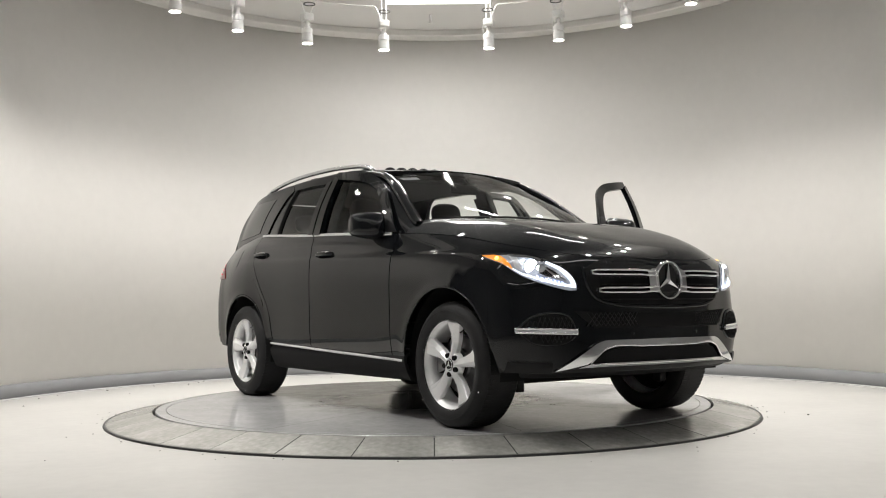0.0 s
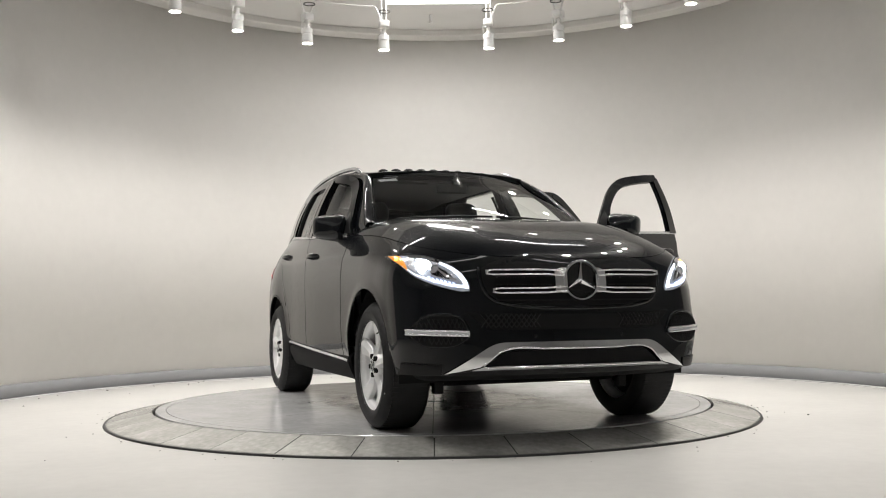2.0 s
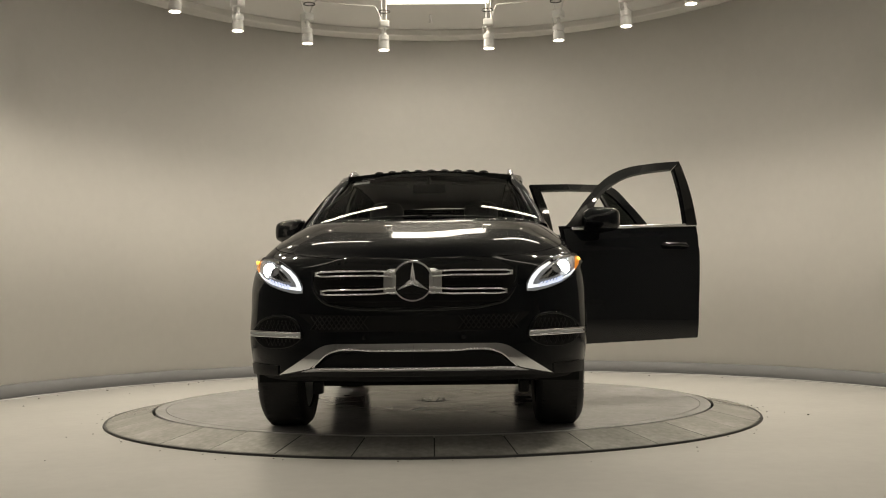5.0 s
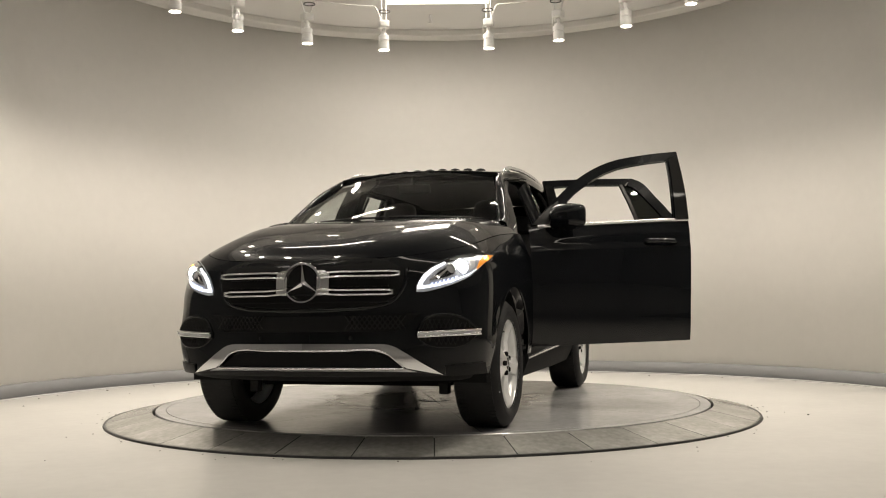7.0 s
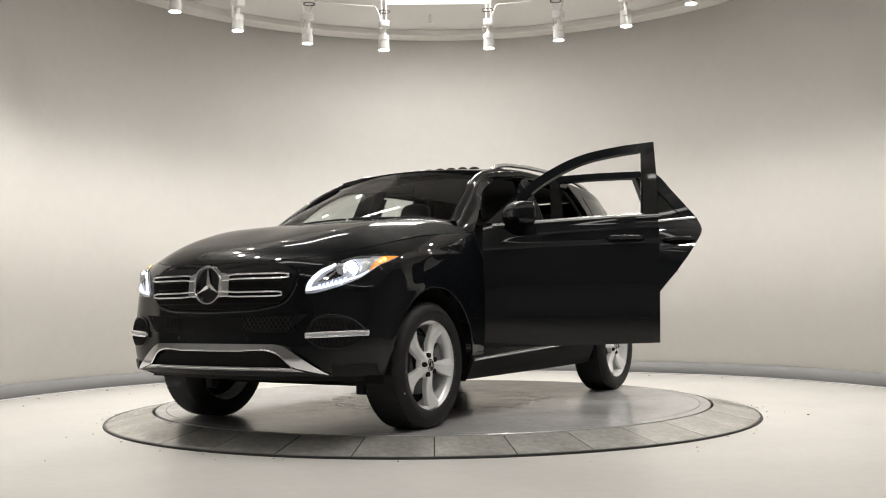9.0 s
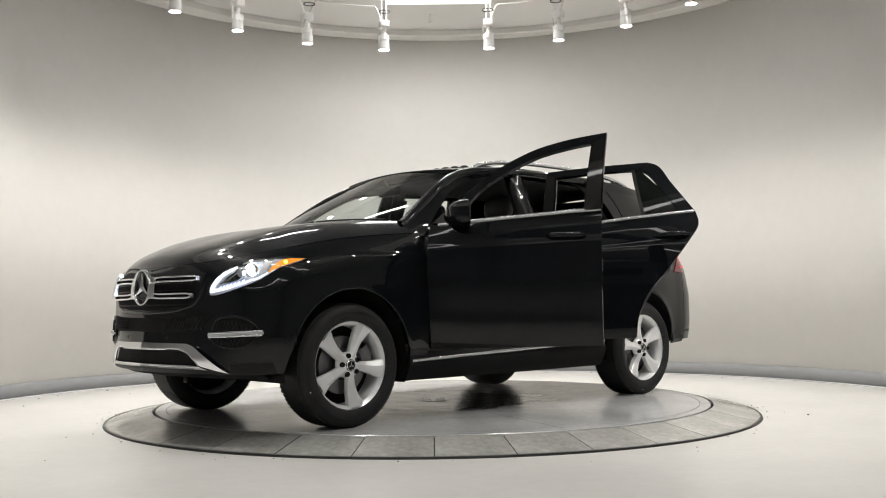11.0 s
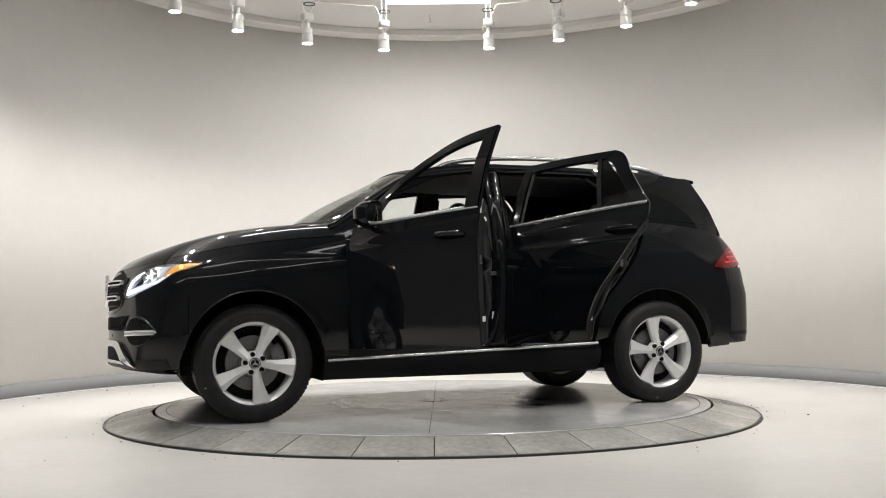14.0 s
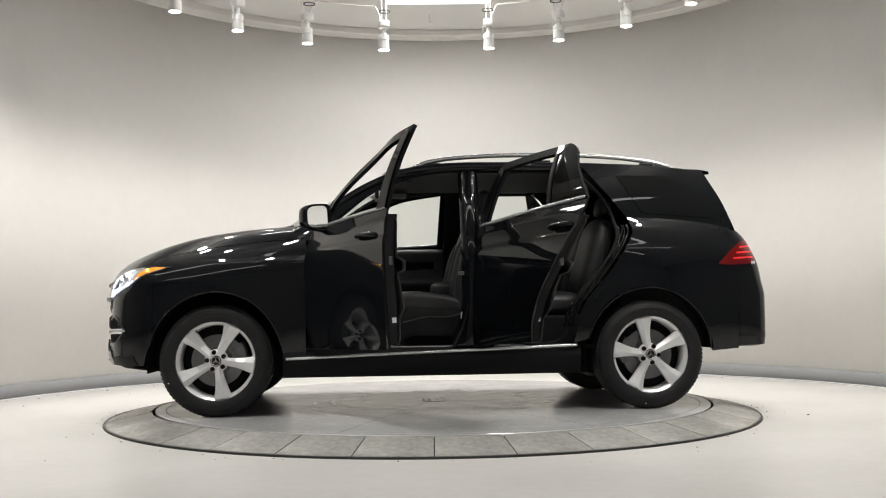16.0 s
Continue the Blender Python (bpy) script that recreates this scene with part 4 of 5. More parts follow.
    for k in range(28):
        a = 2 * math.pi * k / 28
        yy, zz = math.copysign(abs(math.cos(a)) ** 0.6, math.cos(a)), math.copysign(abs(math.sin(a)) ** 0.6, math.sin(a))
        vs.append(bm.verts.new(MIRROR_TURN[s] @ Vector((0.588 - 0.015 * yy, s * (0.970 + 0.099 * yy), 1.246 + 0.073 * zz * (1 - 0.10 * yy)))))
    bm.faces.new(vs)
    part("mirror_glass", bm, M_MIRROR, door, "silvered mirror glass")
    if s == -1:
        pane = sheet("window_pane", strip([(0.655, 1.185), (-0.145, 1.215)], inner, 24, 10), lambda x, z: cabin(x, z, s, -0.006), M_CLEAR, door, 0, "clear raised window pane")
        pane.visible_shadow = False
    handle(door, -0.035, 1.088, s)
    door_trim(door, s, 0.80, -0.225, lambda z: (0.80, -0.225))
    if m is not None:
        door.matrix_basis = m
    return door


def rear_edge_x(z):
    return float(np.interp(z, [0.455, 0.60, 0.72, 0.92, 1.10, 1.22, 1.30], [-0.925, -0.945, -1.0, -1.165, -1.30, -1.362, -1.335]))


def door_trim(door, s, xf, xr, ext):
    """Inner lining: upper shoulder, armrest, pocket, bright inlay, pull, speaker."""
    rows = []
    for z, o in ((0.45, -0.055), (0.47, -0.085), (0.60, -0.095), (0.66, -0.13), (0.78, -0.115), (0.86, -0.10), (0.88, -0.15), (0.93, -0.155), (0.955, -0.10), (1.08, -0.09), (1.16, -0.085), (1.195, -0.05), (1.2, -0.02)):
        a, b = ext(z)
        rows.append([side(x, z, s, o) for x in np.linspace(a, b, 20)])
    shell("door_lining", rows, M_LEATHER, door, 0.006, split=130)
    # end face of the door towards the lock
    zs = np.linspace(0.46, 1.2, 14)
    rows = [[side(ext(z)[1] - d, z, s, o) for z in zs] for o, d in ((-0.012, 0.014), (-0.045, 0.004), (-0.085, -0.015))]
    shell("lock_face", rows, M_MATTE, door, 0.006)
    rows = [[side(ext(z)[0] + 0.03, z, s, o) for z in zs] for o in (-0.01, -0.05, -0.09)]
    shell("hinge_face", rows, M_MATTE, door, 0.008)
    a, b = ext(1.05)
    rows = [[side(x, z, s, -0.105) for x in np.linspace(a - 0.10, b + 0.12, 14)] for z in (1.02, 1.05, 1.085, 1.10)]
    shell("inlay", rows, M_PIANO, door, 0.006, "glossy inlay panel")
    xm = a - 0.22
    part("inner_pull", tube_bm(curve([tuple(side(xm + 0.09, 1.07, s, -0.11)), tuple(side(xm + 0.05, 1.075, s, -0.14)), tuple(side(xm - 0.05, 1.075, s, -0.14)), tuple(side(xm - 0.09, 1.07, s, -0.11))], 14), 0.009), M_SATIN, door, "satin inner door pull", smooth=True)
    c = side((a - 0.17), 0.60, s, -0.125)
    bm = bmesh.new()
    rows = []
    for r, o in ((0.085, 0.0), (0.08, -0.012), (0.06, -0.006), (0.0, -0.004)):
        rows.append([c + Vector((r * math.cos(t), s * o, r * math.sin(t))) for t in np.linspace(0, 2 * math.pi, 25)])
    shell("speaker", rows, M_SATINDARK, door, 0, "round speaker grille")
    e = ext(0.56)[1]
    p = side(e - 0.004, 0.60, s, -0.055)
    part("reflector_label", box_bm(p.x - 0.005, p.y - 0.014, 0.58, p.x + 0.005, p.y + 0.014, 0.61, 0.002), M_PAPER, door, "small pale label")
    p = side(ext(0.95)[1] - 0.002, 0.95, s, -0.05)
    part("latch", box_bm(p.x - 0.006, p.y - 0.016, 0.91, p.x + 0.006, p.y + 0.016, 0.96, 0.003), M_STEEL, door, "steel door latch")


def rear_door(s, m=None):
    xf = -0.258
    bottom = [(x, door_bottom(x) + 0.012) for x in np.linspace(xf, -0.92, 10)]
    right = curve([bottom[-1], (-0.945, 0.60), (-1.0, 0.72), (-1.165, 0.92), (-1.30, 1.10), (-1.362, 1.22), (-1.335, edge_at(-1.335)[1])], 30)
    door = sheet("rear_door", coons(bottom, top_line(xf, -1.335), [bottom[0], (xf, edge_at(xf)[1])], right, 26, 72), lambda x, z: side(x, z, s), M_PAINT, CAR, 0.014, "open rear door with its window lowered" if s == 1 else "closed rear door with its window raised")
    frame_band("window_frame", [(-0.262, 1.690), (-0.6, 1.700), (-1.0, 1.700)], [(-0.335, 1.635), (-0.6, 1.647), (-0.93, 1.645)], s, door, 16)
    frame_band("front_frame", [(-0.262, 1.690), (-0.262, 1.45), (-0.262, 1.235)], [(-0.340, 1.635), (-0.352, 1.45), (-0.352, 1.240)], s, door, 10)
    frame_band("front_frame_cover", [(-0.266, 1.66), (-0.266, 1.45), (-0.266, 1.25)], [(-0.33, 1.645), (-0.342, 1.45), (-0.342, 1.255)], s, door, 10, M_PIANO, 0.022, 0.006)
    rf = curve([(-1.0, 1.700), (-1.06, 1.675), (-1.17, 1.53), (-1.335, 1.306)], 20)
    frame_band("rear_frame", rf, curve([(-0.945, 1.645), (-0.99, 1.62), (-1.09, 1.50), (-1.235, 1.303)], 20), s, door, 20)
    frame_band("divider", [(-0.885, 1.650), (-0.975, 1.288)], [(-0.91, 1.650), (-1.0, 1.288)], s, door, 8, M_PLASTIC)
    sheet("quarter_pane", coons([(-1.0, 1.288), (-1.235, 1.303)], [(-0.91, 1.65), (-0.95, 1.645)], [(-1.0, 1.288), (-0.91, 1.65)], [(-1.235, 1.303), (-1.09, 1.50), (-0.95, 1.645)], 8, 10), lambda x, z: cabin(x, z, s), M_TINT, door, 0.004, "dark tinted fixed pane")
    xs = np.linspace(-0.262, -1.325, 24)
    pts = [Vector((x, s * (edge_at(x)[0] + 0.008), edge_at(x)[1] + 0.004)) for x in xs]
    part("belt_strip", tube_bm(pts, 0.012, 10), M_SATIN, door, "bright belt strip", smooth=True)
    if s == -1:
        pane = sheet("window_pane", strip([(-0.345, 1.225), (-0.985, 1.275)], [(-0.335, 1.640), (-0.6, 1.650), (-0.90, 1.650)], 20, 10), lambda x, z: cabin(x, z, s, -0.006), M_CLEAR, door, 0, "clear raised window pane")
        pane.visible_shadow = False
    handle(door, -1.185, 1.143, s)
    door_trim(door, s, 0, 0, lambda z: (-0.285, rear_edge_x(z) + 0.025))
    if m is not None:
        door.matrix_basis = m
    return door




def emblem(cx, cz, r, parent):
    f = front(0.0, cz)
    x0 = f.x + 0.022
    ring = lathe_bm([(r, -0.012), (r, 0.006), (r * 0.97, 0.012), (r * 0.90, 0.012), (r * 0.86, 0.004), (r * 0.86, -0.012)], "z", 56)
    m = Matrix.Translation((x0, 0, cz)) @ Matrix(((0, 0, 1, 0), (1, 0, 0, 0), (0, 1, 0, 0), (0, 0, 0, 1)))
    bmesh.ops.transform(ring, matrix=m, verts=ring.verts)
    e = part("badge_ring", ring, M_CHROME, parent, "chrome ring badge", smooth=True)
    e.modifiers.new("edges", "EDGE_SPLIT").split_angle = radians(30)
    back = lathe_bm([(0.0, -0.006), (r * 0.88, -0.006)], "z", 48)
    bmesh.ops.transform(back, matrix=m, verts=back.verts)
    part("badge_back", back, M_PIANO, parent)
    bm = bmesh.new()
    for k in range(3):
        a = math.pi / 2 + k * 2 * math.pi / 3
        d, n = Vector((math.cos(a), math.sin(a), 0)), Vector((-math.sin(a), math.cos(a), 0))
        tip = bm.verts.new(d * r * 0.89 + Vector((0, 0, 0.004)))
        c = bm.verts.new(Vector((0, 0, 0.016)))
        l = bm.verts.new((d.lerp(n, 0.5)).normalized() * r * 0.16 + Vector((0, 0, 0)))
        l.co = d * 0.5 * r * 0.16 + n * r * 0.135
        q = bm.verts.new(d * 0.5 * r * 0.16 - n * r * 0.135)
        bm.faces.new((tip, l, c)), bm.faces.new((tip, c, q))
    bmesh.ops.transform(bm, matrix=m, verts=bm.verts)
    part("badge_star", bm, M_CHROME, parent, "chrome three-point shape")


def nose():
    # dark grille panel
    outer_top = [(-0.535, 0.905), (-0.47, 0.938), (0.0, 0.945), (0.47, 0.938), (0.535, 0.905)]
    bot = [(-0.43, 0.725), (-0.2, 0.708), (0.0, 0.705), (0.2, 0.708), (0.43, 0.725)]
    rows = coons(curve(bot, 40), curve(outer_top, 40), curve([(-0.43, 0.725), (-0.525, 0.80), (-0.535, 0.905)], 8), curve([(0.43, 0.725), (0.525, 0.80), (0.535, 0.905)], 8), 40, 8)
    g = sheet("grille", rows, lambda y, z: front(y, z, 0.006), M_MATTE, CAR, 0.006, "black grille with two double chrome bars")
    for k in range(5):
        z = 0.735 + 0.042 * k
        pts = [front(y, z, 0.012) for y in np.linspace(-0.46, 0.46, 30)]
        part("louvre", sweep_bm(pts, [(1, 0, 0)] * 30, [(0, 0, 1)] * 30, 0.014, 0.008), M_PLASTIC, g)
    for s in (1, -1):
        for zc, ye, zi in ((0.884, 0.512, 0.872), (0.786, 0.482, 0.800)):
            n = 26
            ys = np.linspace(0.085, ye, n)
            for o, h in ((0.0125, 0.009), (-0.0125, 0.009)):
                pts = [front(s * y, zc + (zi - zc) * max(0, 1 - (y - 0.085) / 0.12) * 0.6 + o * (1 - max(0, (y - ye + 0.035) / 0.035) * 0.5), 0.028) for y in ys]
                part("grille_bar", tube_bm(pts, 0.0066, 10, flat=1.5), M_CHROME, g, "chrome grille bar", smooth=True)
            pts = [front(s * ye, zc + d, 0.028) for d in (-0.012, 0.0, 0.012)]
            part("bar_end", sweep_bm(pts, [(1, 0, 0)] * 3, [(0, s, 0)] * 3, 0.022, 0.010), M_CHROME, g)
        rows = strip([(s * 0.085, 0.905), (s * 0.115, 0.905), (s * 0.150, 0.890)], [(s * 0.085, 0.772), (s * 0.115, 0.772), (s * 0.150, 0.786)], 8, 8)
        sheet("badge_wing", rows, lambda y, z: front(y, z, 0.030 - 0.12 * max(abs(y) - 0.10, 0)), M_SKID, g, 0.012, "satin silver wing of the badge")
    emblem(0, 0.84, 0.110, g)
    # rounded surround of the grille, with the chin below it
    loop = curve([(-0.545, 0.912), (-0.54, 0.83), (-0.49, 0.745), (-0.38, 0.708), (-0.2, 0.694), (0.0, 0.690), (0.2, 0.694), (0.38, 0.708), (0.49, 0.745), (0.54, 0.83), (0.545, 0.912)], 70)
    part("grille_surround", tube_bm([front(y, z, 0.004) for y, z in loop], 0.012, 10), M_PAINT, CAR, smooth=True)
    # small badge on the bonnet's leading edge, and the parking sensors
    b = lathe_bm([(0.0, 0.004), (0.020, 0.003), (0.024, 0.0)], "z", 20)
    bmesh.ops.transform(b, matrix=Matrix.Translation((2.165, 0, 1.030)) @ Euler((0, radians(27), 0)).to_matrix().to_4x4(), verts=b.verts)
    part("bonnet_badge", b, M_CHROME, CAR, "small round chrome badge", smooth=True)
    for y, z in ((-0.66, 0.60), (-0.26, 0.545), (0.26, 0.545), (0.66, 0.60)):
        p, q = front(y, z, 0.004), front(y, z, 0.03)
        b = lathe_bm([(0.0, 0.004), (0.010, 0.004), (0.012, 0.0), (0.012, -0.006)], "z", 16)
        bmesh.ops.transform(b, matrix=Matrix.Translation(p) @ (q - p).to_track_quat("Z", "Y").to_matrix().to_4x4(), verts=b.verts)
        part("parking_sensor", b, M_PLASTIC, CAR, smooth=True)
    # lower mesh intake
    mesh = sheet("lower_intake", coons([(-0.50, 0.578), (0.50, 0.578)], [(-0.62, 0.675), (-0.3, 0.66), (0.3, 0.66), (0.62, 0.675)], [(-0.50, 0.578), (-0.62, 0.675)], [(0.50, 0.578), (0.62, 0.675)], 40, 6), lambda y, z: front(y, z, 0.011), M_MATTE, CAR, 0.004, "black honeycomb air intake")
    bm = bmesh.new()
    for dirn in (1, -1):
        for k in range(-24, 25):
            y = k * 0.026
            a, b = (y - dirn * 0.026, 0.59), (y + dirn * 0.026, 0.662)
            if 0.25 < abs(y) < 0.54:
                tube_bm([front(a[0], a[1], 0.017), front((a[0] + b[0]) / 2, (a[1] + b[1]) / 2, 0.018), front(b[0], b[1], 0.017)], 0.0035, 4, bm=bm)
    part("mesh", bm, M_PLASTIC, mesh)
    # skid plate in satin silver
    for s in (1, -1):
        o_ = [(s * 0.0, 0.515), (s * 0.44, 0.512), (s * 0.49, 0.498), (s * 0.60, 0.428), (s * 0.725, 0.352)]
        i_ = [(s * 0.0, 0.480), (s * 0.42, 0.477), (s * 0.455, 0.463), (s * 0.51, 0.415), (s * 0.55, 0.385)]
        sheet("skid_plate", strip(o_, i_, 30, 5), lambda y, z: front(y, z, 0.016 + 0.010 * math.sin(math.pi * min(max((z - 0.36) / 0.15, 0), 1))), M_SKID, CAR, 0.014, "satin silver skid plate frame")
        sheet("skid_lip", strip([(s * 0.0, 0.392), (s * 0.45, 0.390), (s * 0.53, 0.385)], [(s * 0.0, 0.372), (s * 0.45, 0.370), (s * 0.60, 0.366)], 20, 3), lambda y, z: front(y, z, 0.024), M_CHROME, CAR, 0.012, "bright lower lip")
        rim = curve([(0.0, 0.478), (s * 0.20, 0.478), (s * 0.415, 0.475), (s * 0.455, 0.460), (s * 0.50, 0.420), (s * 0.535, 0.388), (s * 0.44, 0.384), (s * 0.20, 0.384), (0.0, 0.384)], 60)
        part("skid_rim", tube_bm([front(y, z, 0.026) for y, z in rim], 0.006, 8), M_CHROME, CAR, "chrome rim round the lower opening", smooth=True)
        sheet("skid_base", strip([(s * 0.0, 0.370), (s * 0.55, 0.366), (s * 0.72, 0.354)], [(s * 0.0, 0.348), (s * 0.55, 0.345), (s * 0.70, 0.346)], 20, 3), lambda y, z: front(y, z, 0.008), M_PLASTIC, CAR, 0.012)
        sheet("lower_grille", strip([(0.0, 0.470), (s * 0.36, 0.466), (s * 0.44, 0.450), (s * 0.53, 0.385)], [(0.0, 0.39), (s * 0.30, 0.39), (s * 0.44, 0.388), (s * 0.52, 0.385)], 20, 4), lambda y, z: front(y, z, 0.011), M_MATTE, CAR, 0.004)
        # fog pocket and bright strips
        pk = curve([(s * 0.60, 0.555), (s * 0.64, 0.64), (s * 0.74, 0.665), (s * 0.84, 0.635), (s * 0.895, 0.575)], 24)
        pb = curve([(s * 0.60, 0.548), (s * 0.66, 0.505), (s * 0.74, 0.492), (s * 0.83, 0.505), (s * 0.895, 0.568)], 24)
        pocket = sheet("fog_pocket", strip(pk, pb, 24, 6), lambda y, z: front(y, z, 0.011), M_MATTE, CAR, 0.004, "matte black lamp pocket")
        part("pocket_lip", tube_bm([front(y, z, 0.008) for y, z in curve(list(pk)[::3] + [pk[-1]], 40)], 0.009, 8), M_PAINT, pocket, smooth=True)
        part("pocket_lip", tube_bm([front(y, z, 0.006) for y, z in curve(list(pb)[::3] + [pb[-1]], 40)], 0.007, 8), M_PAINT, pocket, smooth=True)
        bm = bmesh.new()
        for dirn in (1, -1):
            for k in range(-4, 18):
                line = []
                for j in range(9):
                    z = 0.505 + 0.155 * j / 8
                    y = 0.60 + k * 0.022 + dirn * 0.45 * (z - 0.58)
                    hi = float(np.interp(y, [abs(q[0]) for q in pk], [q[1] for q in pk])) - 0.008
                    lo = float(np.interp(y, [abs(q[0]) for q in pb], [q[1] for q in pb])) + 0.008
                    if 0.615 < y < 0.885 and lo < z < hi:
                        line.append(front(s * y, z, 0.0155))
                if len(line) > 1:
                    tube_bm(line, 0.0028, 4, bm=bm)
        part("pocket_mesh", bm, M_PLASTIC, pocket)
        sheet("apron_strip", strip([(s * 0.735, 0.398), (s * 0.82, 0.402), (s * 0.905, 0.408)], [(s * 0.735, 0.346), (s * 0.82, 0.346), (s * 0.905, 0.346)], 10, 4), lambda y, z: front(y, z, 0.012), M_PLASTIC, CAR, 0.008, "matte black lower bumper strip")
        for dz, w in ((0.011, 0.012), (-0.011, 0.012)):
            pts = [front(s * y, 0.561 + 0.04 * (y - 0.62) + dz, 0.022) for y in np.linspace(0.605, 0.895, 14)]
            part("daylight_strip", tube_bm(pts, 0.0065, 10), M_CHROME, pocket, "chrome daylight strip", smooth=True)
        part("strip_core", sweep_bm([front(s * y, 0.561 + 0.04 * (y - 0.62), 0.018) for y in np.linspace(0.605, 0.895, 14)], [(1, 0, 0)] * 14, [(0, 0, 1)] * 14, 0.02, 0.012), M_REFLECTOR, pocket)


def headlight(s):
    """Outline in x (along the wing) and z, on the wing's skin; the rear tip carries the amber lamp."""
    def f(o):
        def g(t, z):
            # t runs from the inner front tip (0) to the rear tip (1) along y then x
            y = float(np.interp(t, [0, 0.25, 0.5, 0.72, 0.88, 1.0], [0.598, 0.690, 0.775, 0.840, 0.877, 0.902]))
            return front(s * y, z, o + 0.012)
        return g
    top = curve([(0.0, 0.828), (0.10, 0.885), (0.25, 0.935), (0.45, 0.972), (0.65, 0.990), (0.85, 0.998), (1.0, 0.992)], 36)
    bot = curve([(0.0, 0.785), (0.10, 0.784), (0.25, 0.795), (0.45, 0.818), (0.65, 0.850), (0.85, 0.900), (1.0, 0.955)], 36)
    h = sheet("headlight", strip(bot, top, 36, 10), f(-0.002), M_LITREFLECTOR, CAR, 0.004, "lit xenon headlight with an amber corner")
    # inner dark masks and bright elements
    sheet("upper_edge", strip(top, [(t, z - 0.010) for t, z in top], 36, 2), f(0.004), M_MATTE, h, 0.003)
    # bright sweep from the inner tip along the upper edge
    sheet("inner_guide", strip([(0.012, 0.806), (0.03, 0.838), (0.09, 0.876), (0.19, 0.912), (0.34, 0.944)], [(0.075, 0.814), (0.095, 0.838), (0.15, 0.868), (0.22, 0.898), (0.36, 0.936)], 20, 3), f(0.006), M_LED, h, 0.004, "glowing white daylight guide")
    # dark bezel with chrome fins between the guide and the projector
    sheet("inner_mask", strip([(0.22, 0.850), (0.30, 0.852), (0.42, 0.866), (0.48, 0.878)], [(0.23, 0.868), (0.30, 0.896), (0.40, 0.918), (0.48, 0.926)], 20, 6), f(0.003), M_MATTE, h, 0.003)
    for k in range(3):
        sheet("bezel_fin", strip([(0.17 + 0.055 * k, 0.848 + 0.006 * k), (0.36 + 0.02 * k, 0.892 + 0.012 * k)], [(0.18 + 0.055 * k, 0.840 + 0.006 * k), (0.37 + 0.02 * k, 0.885 + 0.012 * k)], 8, 2), f(0.005), M_CHROME, h, 0.003)
    sheet("upper_mask", strip([(0.24, 0.914), (0.34, 0.936), (0.46, 0.952)], [(0.24, 0.922), (0.34, 0.948), (0.46, 0.962)], 14, 3), f(0.003), M_MATTE, h, 0.003)
    sheet("brow", strip([(0.40, 0.950), (0.55, 0.966), (0.74, 0.974)], [(0.40, 0.962), (0.55, 0.980), (0.76, 0.987)], 24, 3), f(0.006), M_CHROME, h, 0.004)
    sheet("light_guide", strip([(0.012, 0.798), (0.12, 0.803), (0.30, 0.815), (0.50, 0.840), (0.70, 0.872), (0.90, 0.922)], [(0.02, 0.812), (0.10, 0.818), (0.26, 0.823), (0.48, 0.847), (0.69, 0.878), (0.90, 0.926)], 36, 4), f(0.006), M_LED, h, 0.004, "glowing white daylight guide")
    for k in range(7):
        t0 = 0.19 + 0.052 * k
        zb = float(np.interp(t0, [0.2, 0.45, 0.65], [0.806, 0.832, 0.866]))
        sheet("led_cell", strip([(t0, zb), (t0 + 0.030, zb + 0.004)], [(t0 + 0.004, zb + 0.024), (t0 + 0.034, zb + 0.028)], 4, 2), f(0.009), M_LEDBLUE, h, 0.003, "bluish light cell")
    sheet("amber_lamp", strip([(0.82, 0.900), (0.90, 0.924), (0.985, 0.956)], [(0.86, 0.980), (0.90, 0.988), (0.985, 0.988)], 14, 5), f(0.007), M_AMBER, h, 0.004, "amber indicator lamp")
    sheet("corner_bowl", strip([(0.69, 0.892), (0.74, 0.904), (0.785, 0.916)], [(0.68, 0.968), (0.74, 0.974), (0.775, 0.975)], 10, 5), f(0.004), M_REFLECTOR, h, 0.004)
    c = f(0.012)(0.925, 0.968)
    bm = bmesh.new()
    bmesh.ops.create_uvsphere(bm, u_segments=12, v_segments=8, radius=0.011)
    bmesh.ops.translate(bm, vec=c, verts=bm.verts)
    part("amber_bulb", bm, M_AMBERBULB, h, "glowing amber bulb", smooth=True)
    for t, z, r, mt in ((0.575, 0.915, 0.034, M_BEAM), (0.43, 0.898, 0.026, M_REFLECTOR)):
        c = f(-0.004)(t, z)
        nrm = (f(0.03)(t, z) - f(0.0)(t, z)).normalized()
        d = (nrm * 0.55 + Vector((1, 0, 0)) * 0.8).normalized()
        q = d.to_track_quat("Z", "Y").to_matrix().to_4x4()
        m = Matrix.Translation(c) @ q
        ring = lathe_bm([(r * 1.02, 0.0), (r * 1.1, 0.012), (r * 1.22, 0.020), (r * 1.28, 0.012), (r * 1.28, -0.01)], "z", 32)
        bmesh.ops.transform(ring, matrix=m, verts=ring.verts)
        part("projector_ring", ring, M_CHROME, h, smooth=True)
        lens = lathe_bm([(r * 1.0 * math.cos(a), 0.012 * math.sin(a) + 0.002) for a in np.linspace(0, math.pi / 2, 7)], "z", 28)
        bmesh.ops.transform(lens, matrix=m, verts=lens.verts)
        part("projector_lens", lens, mt, h, "bright projector lens", smooth=True)
    cov = sheet("lamp_cover", strip(bot, top, 36, 10), f(0.022), M_LENS, h, 0, "clear lamp cover")
    cov.visible_shadow = False


